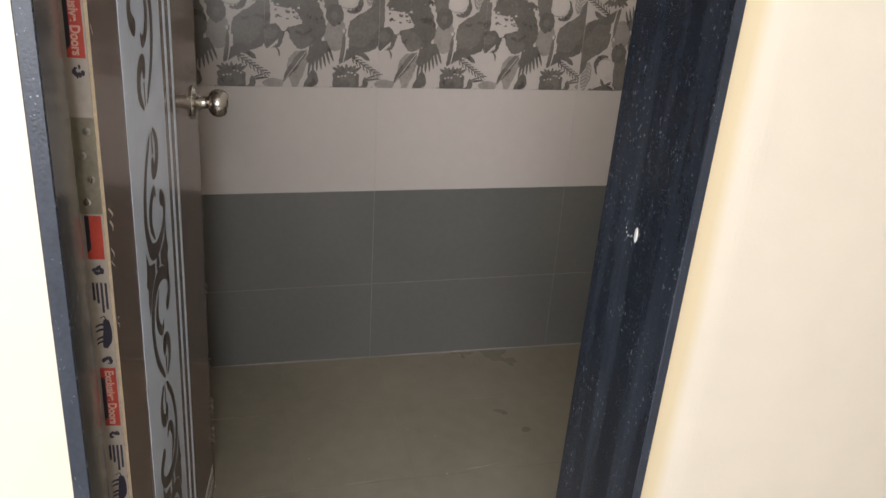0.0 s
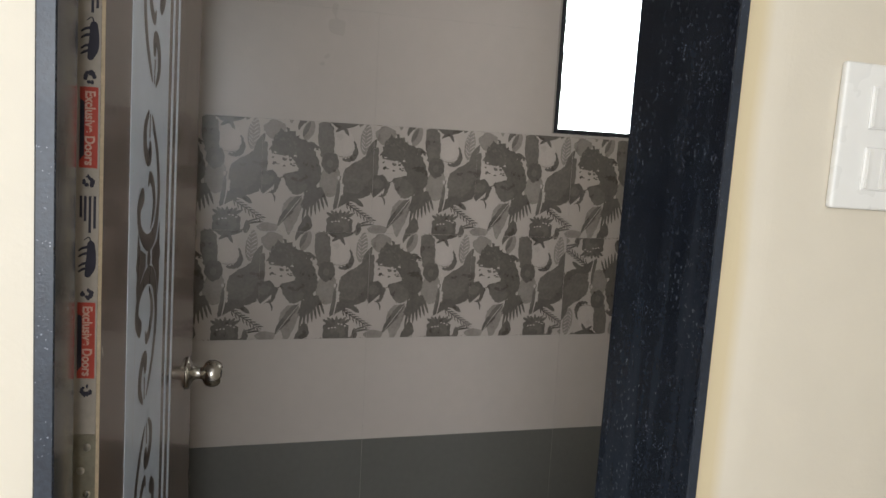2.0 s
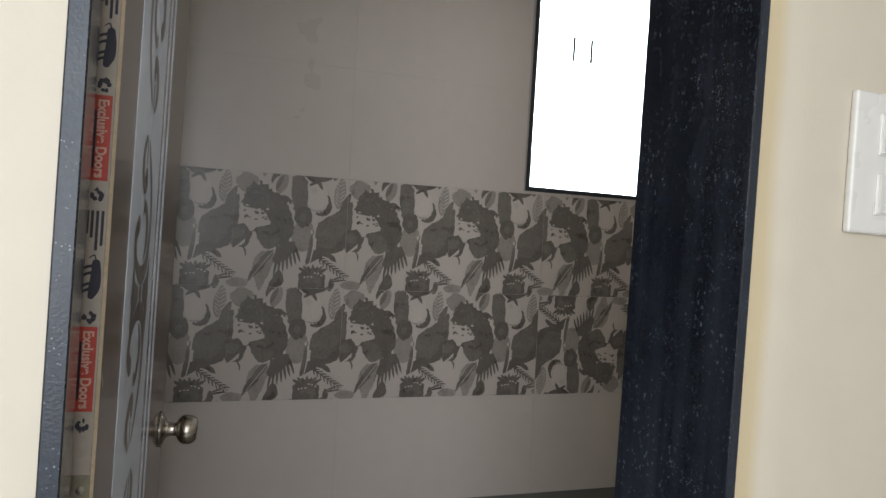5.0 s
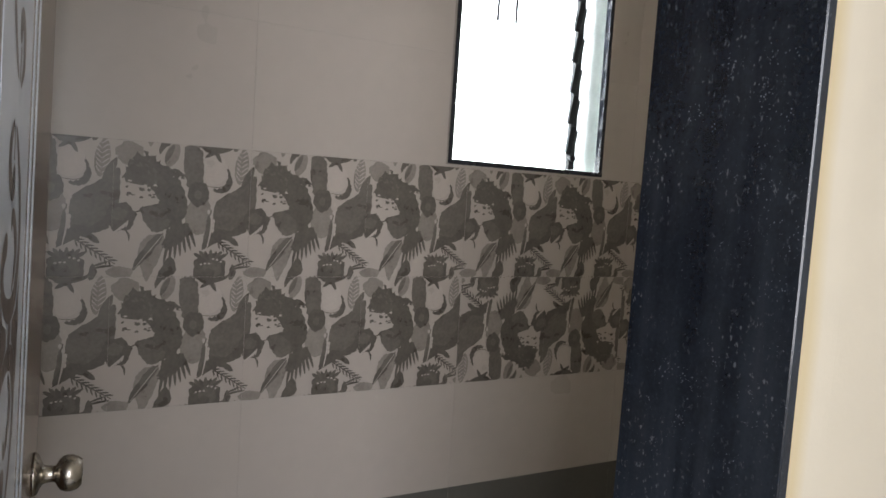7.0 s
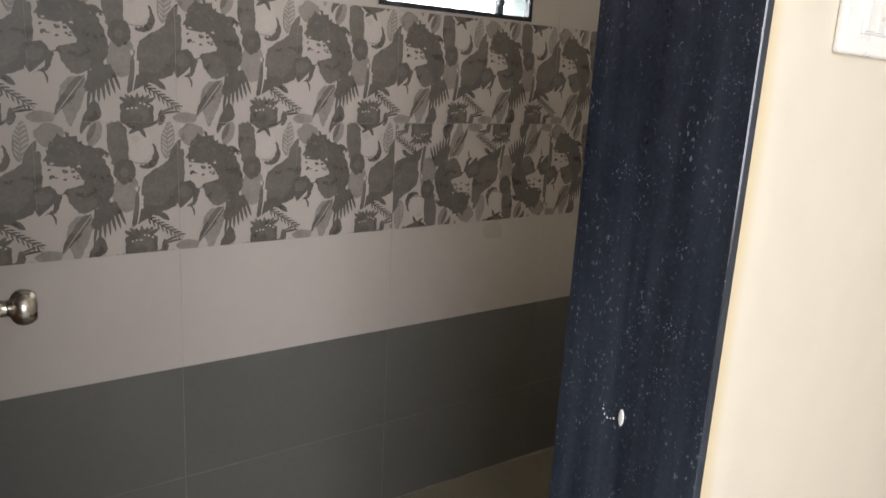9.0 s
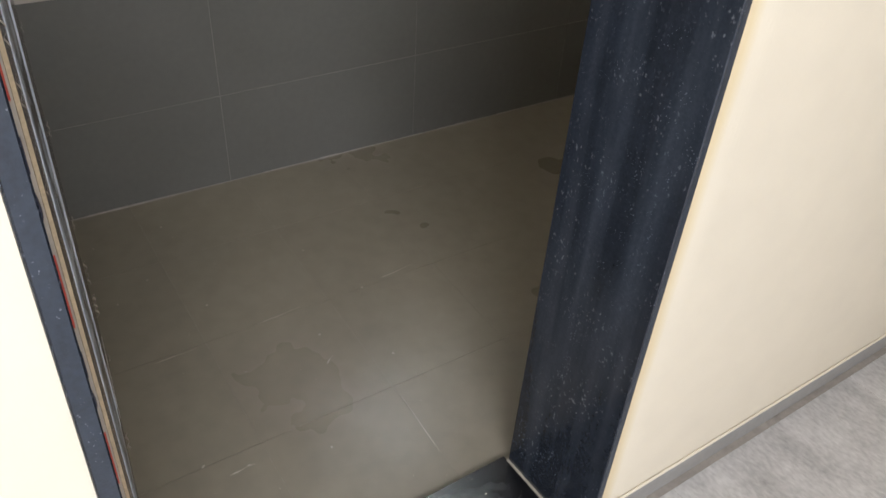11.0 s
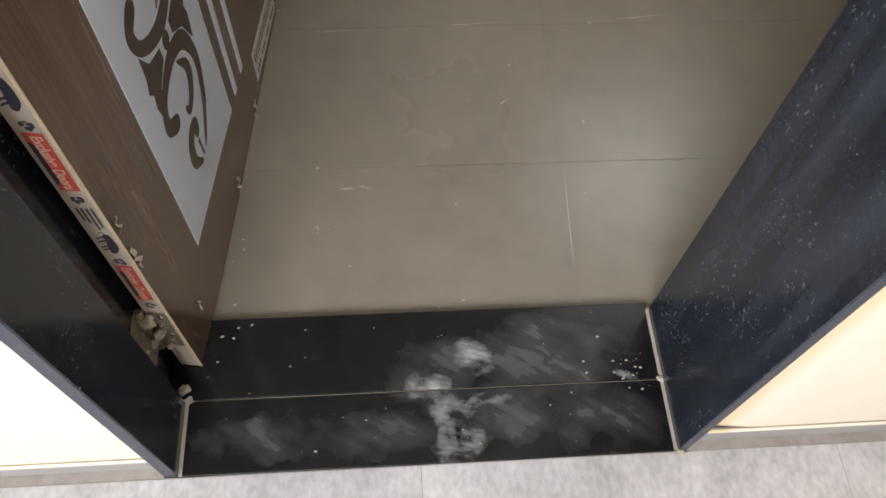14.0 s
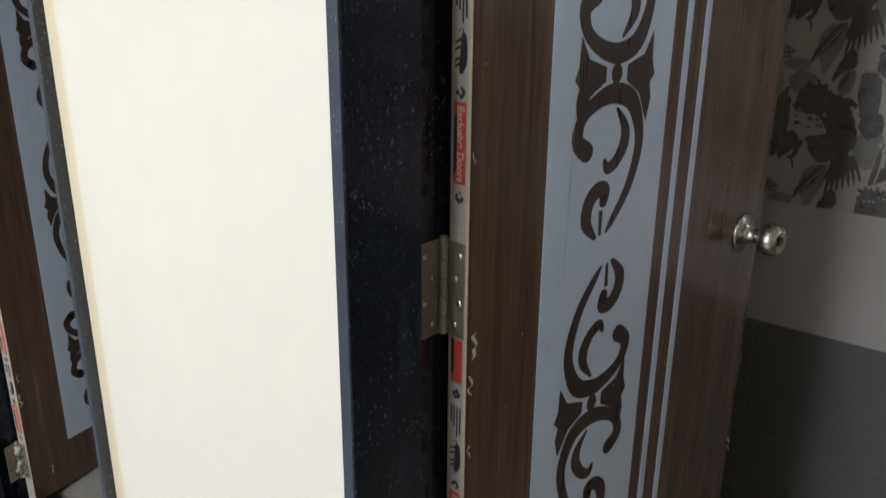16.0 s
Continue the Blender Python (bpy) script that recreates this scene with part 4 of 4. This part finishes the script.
            for i in range(8):
                x, y = 0.77 + 0.032 * i, 0.262 - 0.021 * i
                L(x + 0.022, y + 0.008, 0.065, 0.013, -3, 0)
                L(x, y - 0.022, 0.055, 0.012, -72, 0)
            for i, (x, y, d, ln) in enumerate(((0.80, 0.315, -22, 0.17), (0.87, 0.285, -38, 0.13), (0.76, 0.30, -60, 0.10))):
                L(x, y, ln, 0.045, d, 0)
            S(((0.86, 0.055), (0.94, 0.075), (1.02, 0.082)), 0.018, 0)
            L(0.93, 0.095, 0.12, 0.016, 20, 0)
            # rose at the lower edge with its crest
            level[0] = 200
            B(0.705, 0.06, 0.135, 0.13, 0, lobes=6, deep=0.12, wob=0.05)
            B(0.73, 0.07, 0.075, 0.08, 1, lobes=5)
            B(0.70, 0.02, 0.05, 0.05, 0, lobes=5)
            for i in range(7):
                L(0.62 + 0.030 * i, 0.160 + 0.010 * (i % 2), 0.085, 0.030, 150 - 20 * i, (0, 1)[i % 2])
            for i in range(7):
                B(0.64 + 0.03 * i, 0.12 + rng.uniform(-0.03, 0.03), 0.011, 0.008, 3, lobes=3, n=9)
            # low wash of the next repeat
            level[0] = 225
            B(0.06, 0.035, 0.10, 0.045, 2, lobes=5)
            ragged(at(((-0.12, 0.10), (-0.09, 0.03), (-0.135, -0.03), (-0.15, 0.02))), 1, 0.003)
    return bm


def clip_box(bm, x0, z0, x1, z1):
    for co, no in (((x0, 0, 0), (-1, 0, 0)), ((x1, 0, 0), (1, 0, 0)), ((0, 0, z0), (0, 0, -1)), ((0, 0, z1), (0, 0, 1))):
        bmesh.ops.bisect_plane(bm, geom=list(bm.verts) + list(bm.edges) + list(bm.faces), plane_co=co, plane_no=no, clear_outer=True)


TILE_W = 0.602
COL0 = 0.575 - 2 * TILE_W
_one = motif(bmesh.new(), 0, 0, TILE_W / 2)
clip_box(_one, JOINT, JOINT, TILE_W / 2 + 0.0001, 0.3 - JOINT)
_two = _one.copy()
bmesh.ops.transform(_two, matrix=Matrix.Translation((TILE_W / 2, 0, 0)), verts=_two.verts)
_me = bpy.data.meshes.new("print")
_two.to_mesh(_me)
_one.from_mesh(_me)
clip_box(_one, JOINT, JOINT, TILE_W - JOINT, 0.3 - JOINT)
bpy.data.meshes.remove(_me)
PRINT_MESH = bpy.data.meshes.new("leaf_print")
_one.to_mesh(PRINT_MESH)
_one.free()
_two.free()
for m in (PRINT_DARK, PRINT_MID, PRINT_SOFT, PRINT_PALE):
    PRINT_MESH.materials.append(m)

COURSE = Matrix.Translation((1.2, 0, 1.2)) @ pose(0, 0, 0, 0, -0.9, 0) @ Matrix.Translation((-1.2, 0, -1.2))   # the courses rise a little to one side
shared = {}


def wall_tile(x0, z0, x1, z1, mat):
    key = (round(x1 - x0, 4), round(z1 - z0, 4), mat.name)
    if key not in shared:
        g = 0.0005 if mat is TILE_DARK else 0.00025
        bm = box(g, 0, g, x1 - x0 - g, 0.0085, z1 - z0 - g, 0.0003)
        me = bpy.data.meshes.new("tile")
        bm.to_mesh(me)
        bm.free()
        me.materials.append(mat)
        shared[key] = me
    t = new("tile", shared[key])
    t.parent = back
    t.matrix_local = COURSE @ Matrix.Translation((x0, BACK, z0))
    return t


rows = [(FAR_Z - 0.06, 0.3, TILE_DARK), (0.3, 0.6, TILE_DARK), (0.6, 0.9, TILE_LIGHT), (0.9, 1.2, TILE_PRINT), (1.2, 1.5, TILE_PRINT)] + [(1.5 + 0.3 * i, min(1.8 + 0.3 * i, CEIL), TILE_LIGHT) for i in range(5)]
for z0, z1, mat in rows:
    if z1 - z0 < 0.01:
        continue
    for c in range(6):
        x0, x1 = COL0 + c * TILE_W, COL0 + (c + 1) * TILE_W
        pieces = [(x0, z0, x1, z1)]
        if x1 > WX0 and x0 < WX1 and z1 > WZ0 and z0 < WZ1:      # cut round the window
            pieces = []
            if x0 < WX0:
                pieces.append((x0, z0, WX0, z1))
            if x1 > WX1:
                pieces.append((WX1, z0, x1, z1))
            a, b = max(x0, WX0), min(x1, WX1)
            if z0 < WZ0:
                pieces.append((a, z0, b, WZ0))
            if z1 > WZ1:
                pieces.append((a, WZ1, b, z1))
        for a, b, cc, d in pieces:
            if cc - a < 0.006 or d - b < 0.006:
                continue
            t = wall_tile(a, b, cc, d, mat)
            if mat is TILE_PRINT:
                p = new("print", PRINT_MESH)
                p.parent = t
                if z0 < 1.0 and c == 3:                  # one tile was laid upside down
                    p.matrix_local = Matrix.Translation((TILE_W, 0, 0.3)) @ pose(0, 0, 0, 0, 180, 0)

# pale cement bead where the tiled wall meets the floor
bead = bmesh.new()
_rng = random.Random(2)
for k in range(60):
    x0 = COL0 + k * 0.06
    h = 0.0012 + 0.0022 * _rng.random()
    box(x0, BACK - h, FAR_Z - 0.002, x0 + 0.0595, BACK + 0.001, FAR_Z + h, bm=bead)
tagged(mesh_object("trim", bead, GROUT), "pale cement bead along the foot of the tiled wall", "trim", kind="structure")

# bathroom floor tiles on the fall towards the door
FT = 0.30
slope = math.degrees(math.atan2(FAR_Z - NEAR_Z, BACK - DEEP))
fm = {}
for i in range(-4, 7):
    for j in range(4):
        x0, y0 = 0.615 + (i - 2) * FT, 0.80 + (j - 2) * FT
        ya, yb = max(y0, DEEP + 0.0125), min(y0 + FT, BACK - 0.0005)
        if yb - ya < 0.01 or x0 < COL0 - 0.05 or x0 > 2.4:
            continue
        key = round(yb - ya, 3)
        if key not in fm:
            bm = box(0.0001, 0.0001, -0.02, FT - 0.0001, yb - ya - 0.0001, 0)
            me = bpy.data.meshes.new("tile")
            bm.to_mesh(me)
            bm.free()
            me.materials.append(FLOOR_BATH)
            fm[key] = me
        t = new("tile", fm[key])
        t.parent = bath
        t.matrix_local = pose(x0, ya, floor_z(ya), slope, 0, 0)

# corridor floor tiles
me = bpy.data.meshes.new("tile")
bm = box(0.0005, 0.0005, -0.008, 0.5995, 0.5995, 0)
bm.to_mesh(me)
bm.free()
me.materials.append(FLOOR_HALL)
for i in range(-4, 4):
    for j in range(1, 5):
        t = new("tile", me)
        t.parent = hall
        t.location = (0.35 + 0.6 * i, -0.6 * j - 0.0015, HALL)
